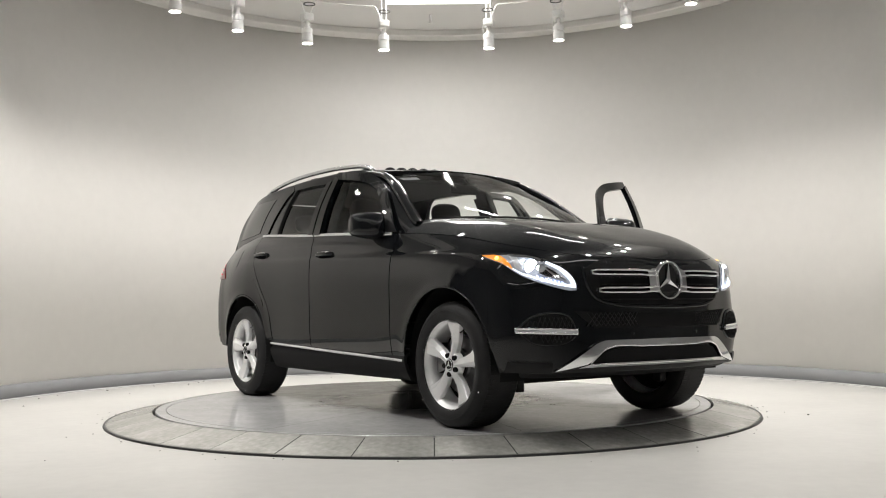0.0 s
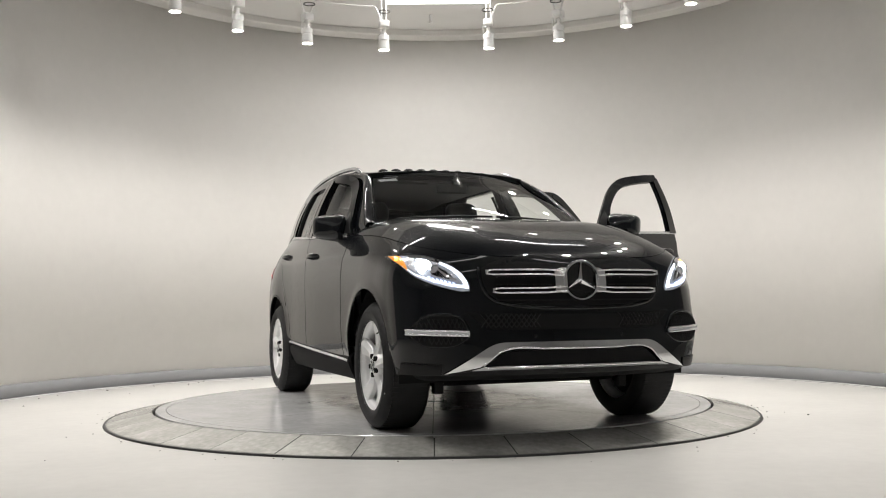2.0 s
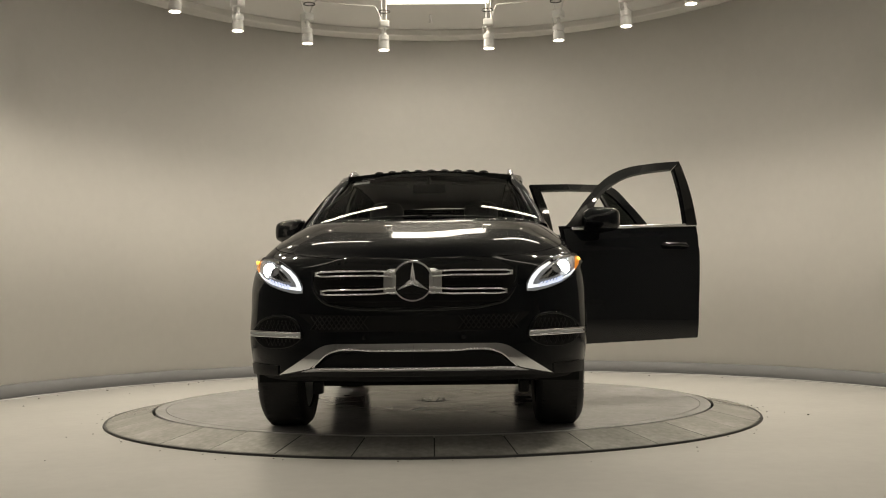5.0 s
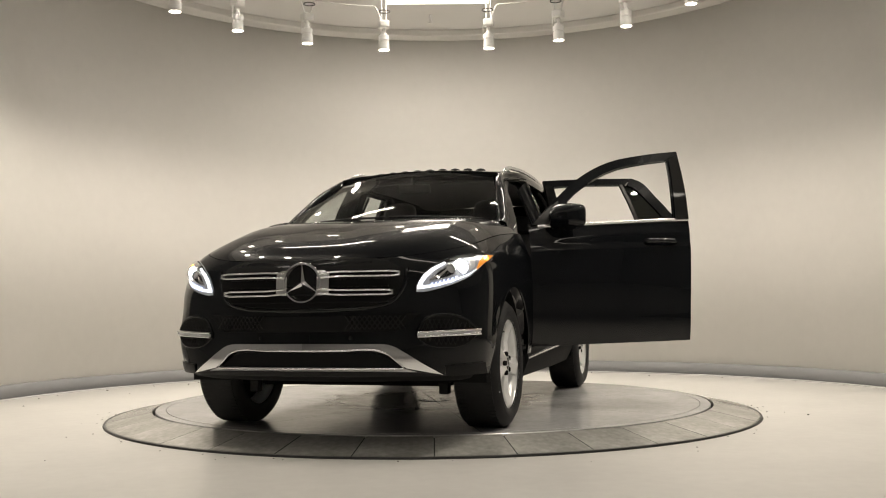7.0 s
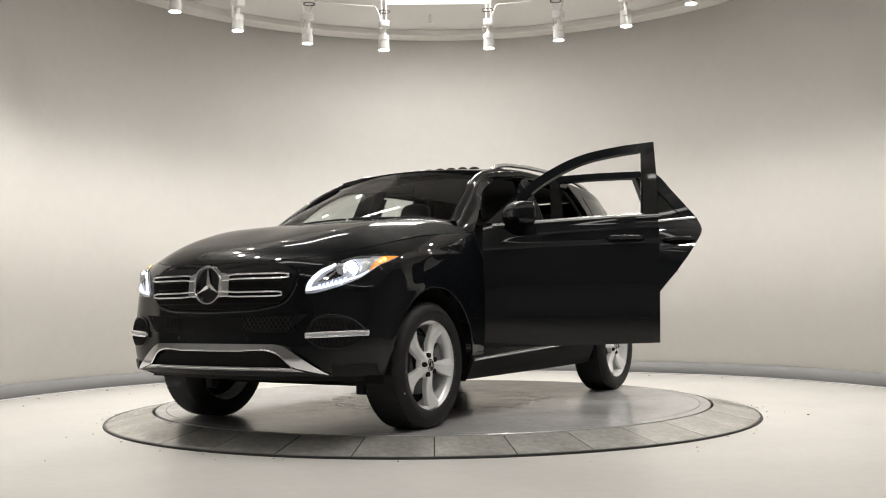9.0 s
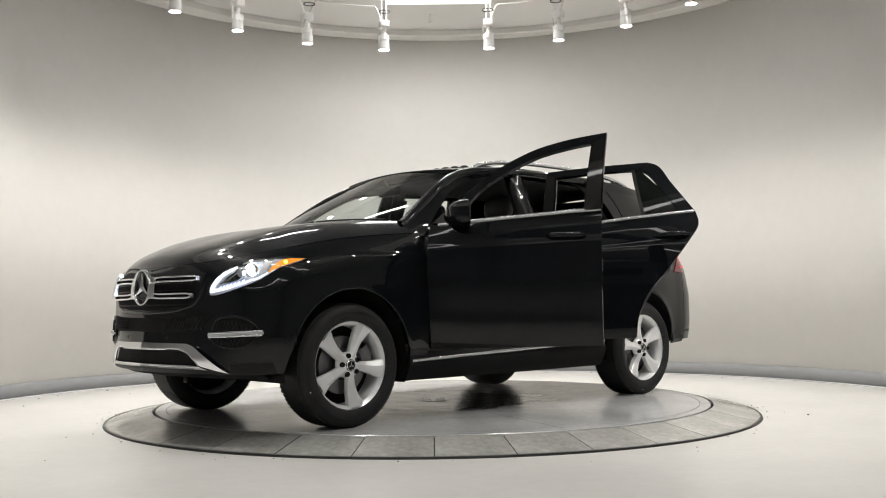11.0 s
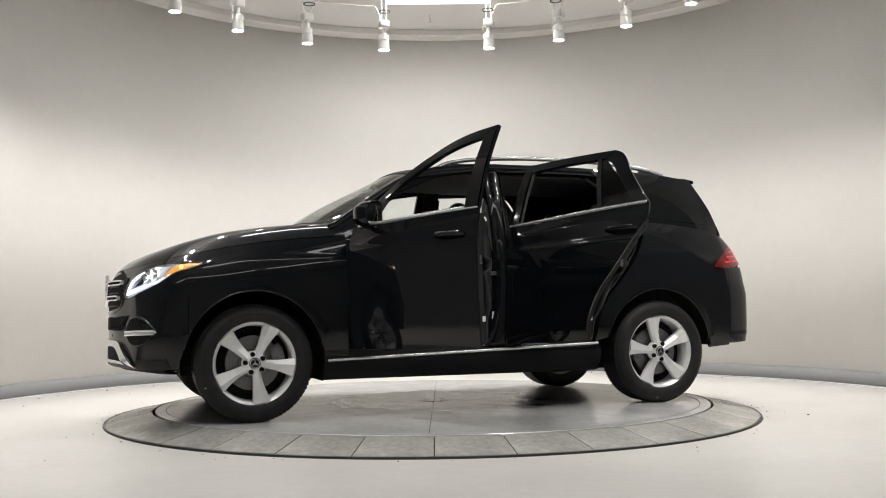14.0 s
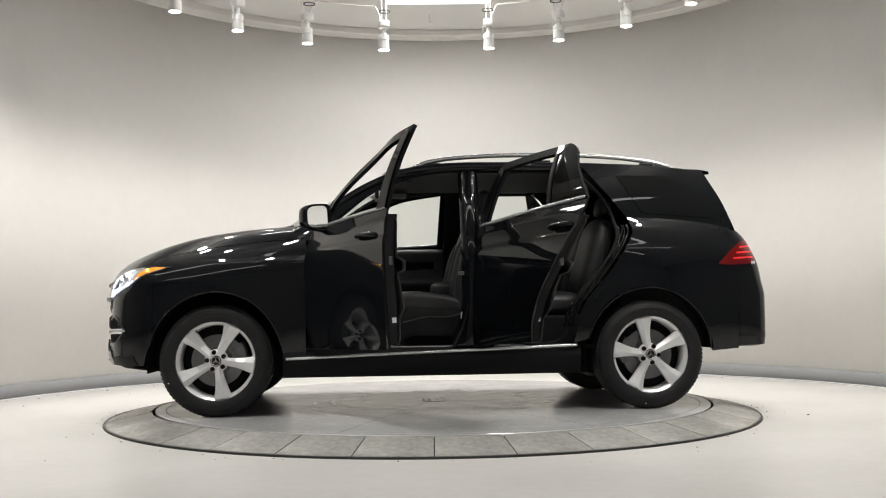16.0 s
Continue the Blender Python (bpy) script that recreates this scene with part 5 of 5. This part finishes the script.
def tail_lamp(s):
    rows = []
    outline_top = [(-1.965, 0.985), (-2.05, 1.06), (-2.13, 1.115), (-2.215, 1.155), (-2.272, 1.150)]
    outline_bot = [(-1.965, 0.980), (-2.06, 0.975), (-2.15, 0.978), (-2.23, 0.985), (-2.292, 0.99)]
    t = sheet("tail_lamp", strip(outline_top, outline_bot, 24, 8), lambda x, z: side(-1.965 + (x + 1.965) * 0.93, z, s, 0.008), M_RED, CAR, 0.01, "red tail lamp with glowing bars")
    for k in range(3):
        z0 = 1.02 + 0.04 * k
        xa = -2.08 - 0.035 * k
        pts = [side(-1.965 + (x + 1.965) * 0.93, z0 + 0.012 * (i / 11), s, 0.014) for i, x in enumerate(np.linspace(xa, -2.262, 12))]
        part("light_bar", tube_bm(pts, 0.006, 6), M_REDLED, t, "glowing red bar", smooth=True)
    part("reverse_lamp", tube_bm([side(x, 0.992, s, 0.012) for x in np.linspace(-2.215, -2.250, 5)], 0.012, 6), M_REFLECTOR, t, smooth=True)


def wheel_parts(x0, s, spoke0):
    """One alloy wheel; its outer side faces s."""
    c = Vector((x0, s * 0.925, 0.368))

    def put(bm):
        for v in bm.verts:
            v.co = c + Vector((v.co.x, v.co.y * s, v.co.z))
        return bm

    R = 0.368
    barrel = lathe_bm([(0.262, 0.004), (0.266, -0.002), (0.262, -0.012), (0.246, -0.016), (0.236, -0.035), (0.232, -0.12), (0.24, -0.21), (0.262, -0.225)], "y", 64)
    w = part("wheel", put(barrel), M_ALLOY, CAR, "five-spoke silver alloy wheel", smooth=True)
    tyre = [(0.258, -0.002), (0.268, 0.010), (0.30, 0.017), (0.325, 0.014), (0.345, 0.002), (0.359, -0.014), (0.366, -0.032), (R, -0.06), (R + 0.001, -0.12), (R, -0.18), (0.366, -0.21), (0.359, -0.228), (0.345, -0.245), (0.30, -0.255), (0.26, -0.24)]
    part("tyre", put(lathe_bm(tyre, "y", 96)), M_RUBBER, w, "black road tyre", smooth=True)
    # tread blocks and sidewall rib
    bm = bmesh.new()
    for k in range(80):
        a = 2 * math.pi * k / 80
        for y0, y1, skew in ((-0.022, -0.062, 0.0), (-0.075, -0.112, 0.02), (-0.125, -0.162, -0.02), (-0.178, -0.22, 0.0)):
            pr = []
            for yy, da in ((y0, -0.026 + skew), (y0, 0.026 + skew), (y1, 0.026 - skew), (y1, -0.026 - skew)):
                r1 = R + 0.001 if yy < -0.03 and yy > -0.205 else R + 0.001
                pr.append((r1 * math.cos(a + da), yy, r1 * math.sin(a + da)))
            lo = [(p[0] * 0.97, p[1], p[2] * 0.97) for p in pr]
            v1, v0 = [bm.verts.new(p) for p in pr], [bm.verts.new(p) for p in lo]
            bm.faces.new(v1)
            for i in range(4):
                bm.faces.new((v1[i], v1[(i + 1) % 4], v0[(i + 1) % 4], v0[i]))
    part("tread", put(bm), M_RUBBER, w)
    part("sidewall_rib", put(lathe_bm([(0.312, 0.0165), (0.315, 0.0195), (0.318, 0.0162)], "y", 72)), M_RUBBER, w, smooth=True)
    # spokes
    for k in range(5):
        a0 = radians(spoke0 + 72 * k)
        rows = []
        for r, hw, y, tw in ((0.045, 0.028, -0.018, 0.0), (0.08, 0.027, -0.022, 0.02), (0.13, 0.032, -0.030, 0.04), (0.18, 0.041, -0.026, 0.05), (0.225, 0.053, -0.012, 0.05), (0.249, 0.060, -0.010, 0.05)):
            row = []
            for f, dy in ((-1.0, -0.034), (-1.0, -0.010), (-0.90, -0.004), (-0.28, 0.012), (0.90, -0.002), (1.0, -0.008), (1.0, -0.034)):
                t = hw * f
                ang = a0 + tw * 0.8
                row.append((r * math.cos(ang) - t * math.sin(ang), y + dy, r * math.sin(ang) + t * math.cos(ang)))
            rows.append(row)
        ob = part("spoke", put(grid_bm(rows)), M_ALLOY, w, smooth=True)
        ob.modifiers.new("edges", "EDGE_SPLIT").split_angle = radians(13)
        b = a0 + radians(36)
        nut = lathe_bm([(0.0, 0.006), (0.009, 0.006), (0.010, 0.010), (0.0145, 0.010), (0.0155, 0.0), (0.0155, -0.03)], "y", 14)
        bmesh.ops.translate(nut, vec=(0.057 * math.cos(b), -0.013, 0.057 * math.sin(b)), verts=nut.verts)
        part("wheel_bolt", put(nut), M_MATTE, w, "dark wheel bolt")
    part("hub", put(lathe_bm([(0.036, -0.006), (0.05, -0.010), (0.074, -0.022), (0.078, -0.06)], "y", 40)), M_ALLOY, w, smooth=True)
    part("hub_cap", put(lathe_bm([(0.0, -0.002), (0.028, -0.003), (0.036, -0.006), (0.037, -0.02)], "y", 32)), M_PIANO, w, "black centre cap", smooth=True)
    bm = lathe_bm([(0.026, -0.0005), (0.030, 0.001), (0.033, -0.002)], "y", 32)
    for k in range(3):
        a = math.pi / 2 + k * 2 * math.pi / 3
        d, n = Vector((math.cos(a), 0, math.sin(a))), Vector((-math.sin(a), 0, math.cos(a)))
        vs = [bm.verts.new(q + Vector((0, 0.0015, 0))) for q in (d * 0.026, n * 0.005, -n * 0.005)]
        bm.faces.new(vs)
    part("cap_badge", put(bm), M_CHROME, w, "chrome three-point shape on the cap")
    part("brake_disc", put(lathe_bm([(0.07, -0.075), (0.09, -0.075), (0.095, -0.09), (0.172, -0.09), (0.172, -0.118), (0.095, -0.118)], "y", 56)), M_STEEL, w, "bare steel brake disc", smooth=False)
    cal = bmesh.new()
    rows = []
    for t in np.linspace(-28, 28, 10):
        a = radians(t + (10 if x0 > 0 else 170))
        rows.append([(r * math.cos(a) * (-1 if x0 > 0 else -1) * 1, y, r * math.sin(a)) for r, y in ((0.12, -0.07), (0.12, -0.052), (0.195, -0.052), (0.20, -0.07), (0.20, -0.14), (0.12, -0.14))])
    grid_bm(rows, closed=True, bm=cal)
    part("brake_caliper", put(cal), M_STEELDARK, w, "grey brake caliper")
    part("wheel_backing", put(lathe_bm([(0.0, -0.15), (0.22, -0.15), (0.235, -0.14)], "y", 40)), M_MATTE, w)
    part("valve", put(tube_bm([(0.236 * math.cos(1.0), -0.015, 0.236 * math.sin(1.0)), (0.222 * math.cos(1.0), 0.004, 0.222 * math.sin(1.0))], 0.004, 6)), M_MATTE, w)
    # wheel weights of paint: one small white mark on the sidewall
    am = radians(205 if x0 > 0 else 262)
    bm = lathe_bm([(0.0, 0.0006), (0.004, 0.0006), (0.004, -0.002)], "y", 10)
    bmesh.ops.translate(bm, vec=(0.332 * math.cos(am) * (-1), 0.0135, 0.332 * math.sin(am)), verts=bm.verts)
    part("paint_dot", put(bm), M_PAPER, w, "small white paint dot")


M_SKID = mat("polished_skid", (0.78, 0.79, 0.80), 0.12, metal=1.0, vary=0.03, scale=12)
M_LITREFLECTOR = mat("lit_lamp_reflector", (0.42, 0.44, 0.48), 0.2, metal=0.6, vary=0.4, scale=30, emit=(0.85, 0.9, 1.0), emit_strength=0.15)
M_LEDBLUE = mat("led_cell", (0.8, 0.85, 1), 0.3, emit=(0.45, 0.58, 1.0), emit_strength=1.6)
M_AMBERBULB = mat("amber_bulb", (1, 0.6, 0.1), 0.3, emit=(1.0, 0.55, 0.08), emit_strength=5.0)
M_STEELDARK = mat("grey_cast_iron", (0.16, 0.16, 0.165), 0.5, metal=0.7, vary=0.2, scale=30)


def cushion(name, parent, centre, size, mat_=None, power=4.0, rot=(0, 0, 0), label=""):
    """A padded block: a superellipsoid."""
    bm = bmesh.new()
    bmesh.ops.create_uvsphere(bm, u_segments=24, v_segments=16, radius=1.0)
    for v in bm.verts:
        p = v.co
        k = (abs(p.x) ** power + abs(p.y) ** power + abs(p.z) ** power) ** (-1 / power)
        v.co = Vector((p.x * k * size[0] / 2, p.y * k * size[1] / 2, p.z * k * size[2] / 2))
    bmesh.ops.transform(bm, matrix=Matrix.Translation(centre) @ Euler([radians(a) for a in rot]).to_matrix().to_4x4(), verts=bm.verts)
    return part(name, bm, mat_ or M_LEATHER, parent, label, smooth=True)


def interior():
    for y in (0.38, -0.38):
        st = cushion("front_seat", CAR, (0.02, y, 0.70), (0.54, 0.50, 0.17), label="black leather front seat", rot=(0, -7, 0))
        cushion("backrest", st, (-0.30, y, 1.02), (0.16, 0.48, 0.66), rot=(0, -14, 0))
        for d in (0.21, -0.21):
            cushion("bolster", st, (-0.265, y + d, 0.98), (0.17, 0.10, 0.54), rot=(0, -14, 0), power=2.6)
            cushion("cushion_bolster", st, (0.03, y + d, 0.735), (0.48, 0.09, 0.15), rot=(0, -7, 0), power=2.6)
        cushion("headrest", st, (-0.385, y, 1.46), (0.11, 0.27, 0.19), rot=(0, -10, 0), power=3)
        bm = bmesh.new()
        for d in (0.06, -0.06):
            tube_bm([(-0.375, y + d, 1.30), (-0.385, y + d, 1.42)], 0.007, bm=bm)
        part("headrest_post", bm, M_CHROME, st, smooth=True)
        o = 1 if y > 0 else -1
        rows = [[(x, y + o * yy, z0 + dz) for x, z0 in ((0.26, 0.60), (0.15, 0.66), (0.0, 0.655), (-0.15, 0.645), (-0.28, 0.64))] for yy, dz in ((0.262, 0.035), (0.272, 0.0), (0.272, -0.10), (0.262, -0.15))]
        shell("seat_side_cover", rows, M_PLASTIC, st, 0.01)
        part("cover_strip", tube_bm(curve([(0.22, y + o * 0.278, 0.60), (0.05, y + o * 0.278, 0.635), (-0.12, y + o * 0.278, 0.64), (-0.27, y + o * 0.276, 0.69)], 14), 0.005), M_SATINDARK, st, smooth=True)
        part("seat_base", box_bm(-0.22, y - 0.20, 0.41, 0.22, y + 0.20, 0.62, 0.02), M_MATTE, st)
    rs = cushion("rear_seat", CAR, (-0.85, 0, 0.72), (0.52, 1.34, 0.19), label="black leather rear bench seat")
    for y in (0.42, -0.42):
        cushion("backrest", rs, (-1.17, y, 1.04), (0.16, 0.56, 0.60), rot=(0, -16, 0))
        cushion("headrest", rs, (-1.27, y, 1.42), (0.10, 0.25, 0.15), rot=(0, -12, 0), power=3)
    cushion("backrest", rs, (-1.17, 0, 1.02), (0.15, 0.28, 0.58), rot=(0, -16, 0))
    part("rear_floor_riser", box_bm(-1.35, -0.66, 0.42, -0.64, 0.66, 0.64, 0.02), M_MATTE, CAR)
    # dashboard with hood and panels
    prof = [(0.62, 0.62), (0.56, 0.80), (0.55, 0.98), (0.60, 1.10), (0.70, 1.165), (0.90, 1.185), (1.05, 1.20)]
    rows = [[(x - 0.05 * (abs(y) / 0.74) ** 3 * 0 + (0.06 if abs(y) > 0.6 else 0) * 0, y, z - 0.03 * (abs(y) / 0.74) ** 4) for y in np.linspace(-0.74, 0.74, 25)] for x, z in prof]
    d = shell("dashboard", rows, M_LEATHER, CAR, 0.03, label="black padded dashboard")
    cushion("cluster_hood", d, (0.66, 0.38, 1.175), (0.28, 0.36, 0.11), M_LEATHER, 3)
    part("centre_screen", box_bm(0.60, -0.11, 1.17, 0.625, 0.11, 1.31, 0.008), M_PIANO, d, "black glossy centre screen")
    part("dash_inlay", box_bm(0.535, -0.70, 0.95, 0.552, 0.16, 0.985, 0.004), M_SATIN, d, "satin trim inlay")
    for y in (-0.60, -0.07, 0.07, 0.64):
        v = lathe_bm([(0.0, 0.0), (0.03, 0.0), (0.042, 0.012), (0.046, 0.0), (0.046, -0.02)], "z", 20)
        bmesh.ops.transform(v, matrix=Matrix.Translation((0.55, y, 1.045)) @ Euler((0, radians(-90), 0)).to_matrix().to_4x4(), verts=v.verts)
        part("air_vent", v, M_SATINDARK, d, smooth=True)
    # steering wheel
    c, m = Vector((0.36, 0.38, 1.03)), Euler((0, radians(-64), 0)).to_matrix().to_4x4()
    ring = [(0.185 * math.cos(a), 0.185 * math.sin(a), 0) for a in np.linspace(0, 2 * math.pi, 40)]
    bm = tube_bm(ring, 0.017, 10)
    bmesh.ops.transform(bm, matrix=Matrix.Translation(c) @ m, verts=bm.verts)
    sw = part("steering_wheel", bm, M_LEATHER, CAR, "black leather steering wheel", smooth=True)
    sp = box_bm(-0.02, -0.17, -0.012, 0.04, 0.17, 0.012, 0.008)
    box_bm(-0.17, -0.03, -0.012, 0.0, 0.03, 0.012, 0.008, bm=sp)
    bmesh.ops.transform(sp, matrix=Matrix.Translation(c) @ m, verts=sp.verts)
    part("wheel_spokes", sp, M_SATINDARK, sw)
    hub = lathe_bm([(0.0, 0.02), (0.05, 0.018), (0.07, 0.0), (0.05, -0.06)], "z", 28)
    bmesh.ops.transform(hub, matrix=Matrix.Translation(c) @ m, verts=hub.verts)
    part("airbag_cover", hub, M_LEATHER, sw, smooth=True)
    part("steering_column", tube_bm([(0.36, 0.38, 1.03), (0.62, 0.38, 0.92)], 0.04, 12), M_MATTE, CAR, smooth=True)
    # centre console
    cn = part("centre_console", box_bm(-0.42, -0.115, 0.42, 0.60, 0.115, 0.80, 0.03), M_PLASTIC, CAR, "black centre console with armrest")
    cushion("armrest", cn, (-0.22, 0, 0.84), (0.40, 0.24, 0.12))
    part("console_trim", box_bm(0.02, -0.10, 0.80, 0.50, 0.10, 0.812, 0.004), M_PIANO, cn)
    part("console_edge", tube_bm([(0.03, 0.105, 0.815), (0.50, 0.105, 0.83)], 0.006), M_SATIN, cn, smooth=True)
    # floor, headliner, grab handles, inner mirror
    part("carpet", box_bm(-1.30, -0.80, 0.41, 1.0, 0.80, 0.43), M_CARPET, CAR)
    rows = [[(x, y, 1.655 + (0.03 * (1 - (y / 0.6) ** 2)) - (0.05 if x > 0.15 else 0) - 0.02 * (x < -1.6)) for y in np.linspace(-0.57, 0.57, 11)] for x in np.linspace(0.28, -1.9, 16)]
    shell("headliner", rows, M_HEADLINER, CAR, 0.01, "dark cloth headliner")
    for y in (0.35, -0.35):
        part("sun_visor", box_bm(0.14, y - 0.19, 1.60, 0.32, y + 0.19, 1.618, 0.008), M_HEADLINER, CAR)
    part("inner_mirror", box_bm(0.37, -0.12, 1.53, 0.40, 0.12, 1.60, 0.012), M_PLASTIC, CAR, "inner rear-view mirror")
    part("mirror_stem", tube_bm([(0.40, 0, 1.60), (0.43, 0, 1.645)], 0.012), M_PLASTIC, CAR, smooth=True)
    part("load_cover", box_bm(-2.1, -0.68, 1.10, -1.30, 0.68, 1.115, 0.004), M_PLASTIC, CAR)
    part("bulkhead", box_bm(1.0, -0.80, 0.43, 1.03, 0.80, 1.20), M_MATTE, CAR)
    for s in (1, -1):
        part("load_side", box_bm(-2.1, s * 0.70 - 0.02, 0.43, -1.32, s * 0.70 + 0.02, 1.20), M_PLASTIC, CAR)
        zs = [0.62, 0.8, 1.0, 1.2, 1.42, 1.6]
        part("seat_belt", sweep_bm([(cabin(-0.30, z, s) if z > 1.25 else side(-0.28, z, s)) + Vector((0, -s * 0.135, 0)) for z in zs], [(1, 0, 0)] * 6, [(0, 1, 0)] * 6, 0.045, 0.003), M_CARPET, CAR)
        lining = []
        for z in np.linspace(0.45, 1.66, 14):
            b = (lambda x: side(x, min(z, 1.22), s)) if z < 1.23 else (lambda x: cabin(x, z, s))
            lining.append([Vector((x, b(x).y - s * (0.125 if z < 1.5 else 0.10), z)) for x in (-0.19, -0.25, -0.31)])
        shell("pillar_lining", lining, M_PLASTIC, CAR, 0.012)
        part("warning_label", box_bm(-0.197, s * 0.865 - 0.004, 0.56, -0.168, s * 0.865 + 0.004, 0.67, 0.002), M_PAPER, CAR, "small pale label on the door pillar")
        part("door_striker", box_bm(-0.205, s * 0.87 - 0.012, 0.92, -0.155, s * 0.87 + 0.02, 0.945, 0.004), M_STEEL, CAR)


body_panels()
under_body()
screens()
front_door(1, FRONT_OPEN)
front_door(-1)
rear_door(1, REAR_OPEN)
rear_door(-1)
nose()
for s_ in (1, -1):
    headlight(s_)
    tail_lamp(s_)
wheel_parts(AX, 1, 113)
wheel_parts(-AX, 1, 78)
wheel_parts(AX, -1, 80)
wheel_parts(-AX, -1, 95)
interior()


# ---- motion ----
TURN = [(0.0, -55.43), (0.5, -59.04), (1.0, -62.67), (1.5, -66.35), (2.0, -70.23), (2.5, -74.09), (3.0, -77.93), (3.5, -81.69), (4.0, -85.30), (6.5, -103.57), (7.0, -107.19), (7.5, -110.87), (8.0, -114.59),
        (8.5, -118.40), (9.0, -122.16), (11.5, -141.61), (12.0, -145.47), (12.5, -149.41), (13.0, -153.29), (13.5, -157.08), (14.0, -160.85), (14.5, -164.69), (15.0, -168.48), (15.5, -172.30), (16.0, -176.12)]


def motions():
    walk(CAR, [(t, pose(0, 0, 0, 0, 0, a) @ pose(0.0376, 0.0022, 0)) for t, a in TURN])
    walk(DISC, [(t, pose(0, 0, 0, 0, 0, a)) for t, a in TURN])


motions()
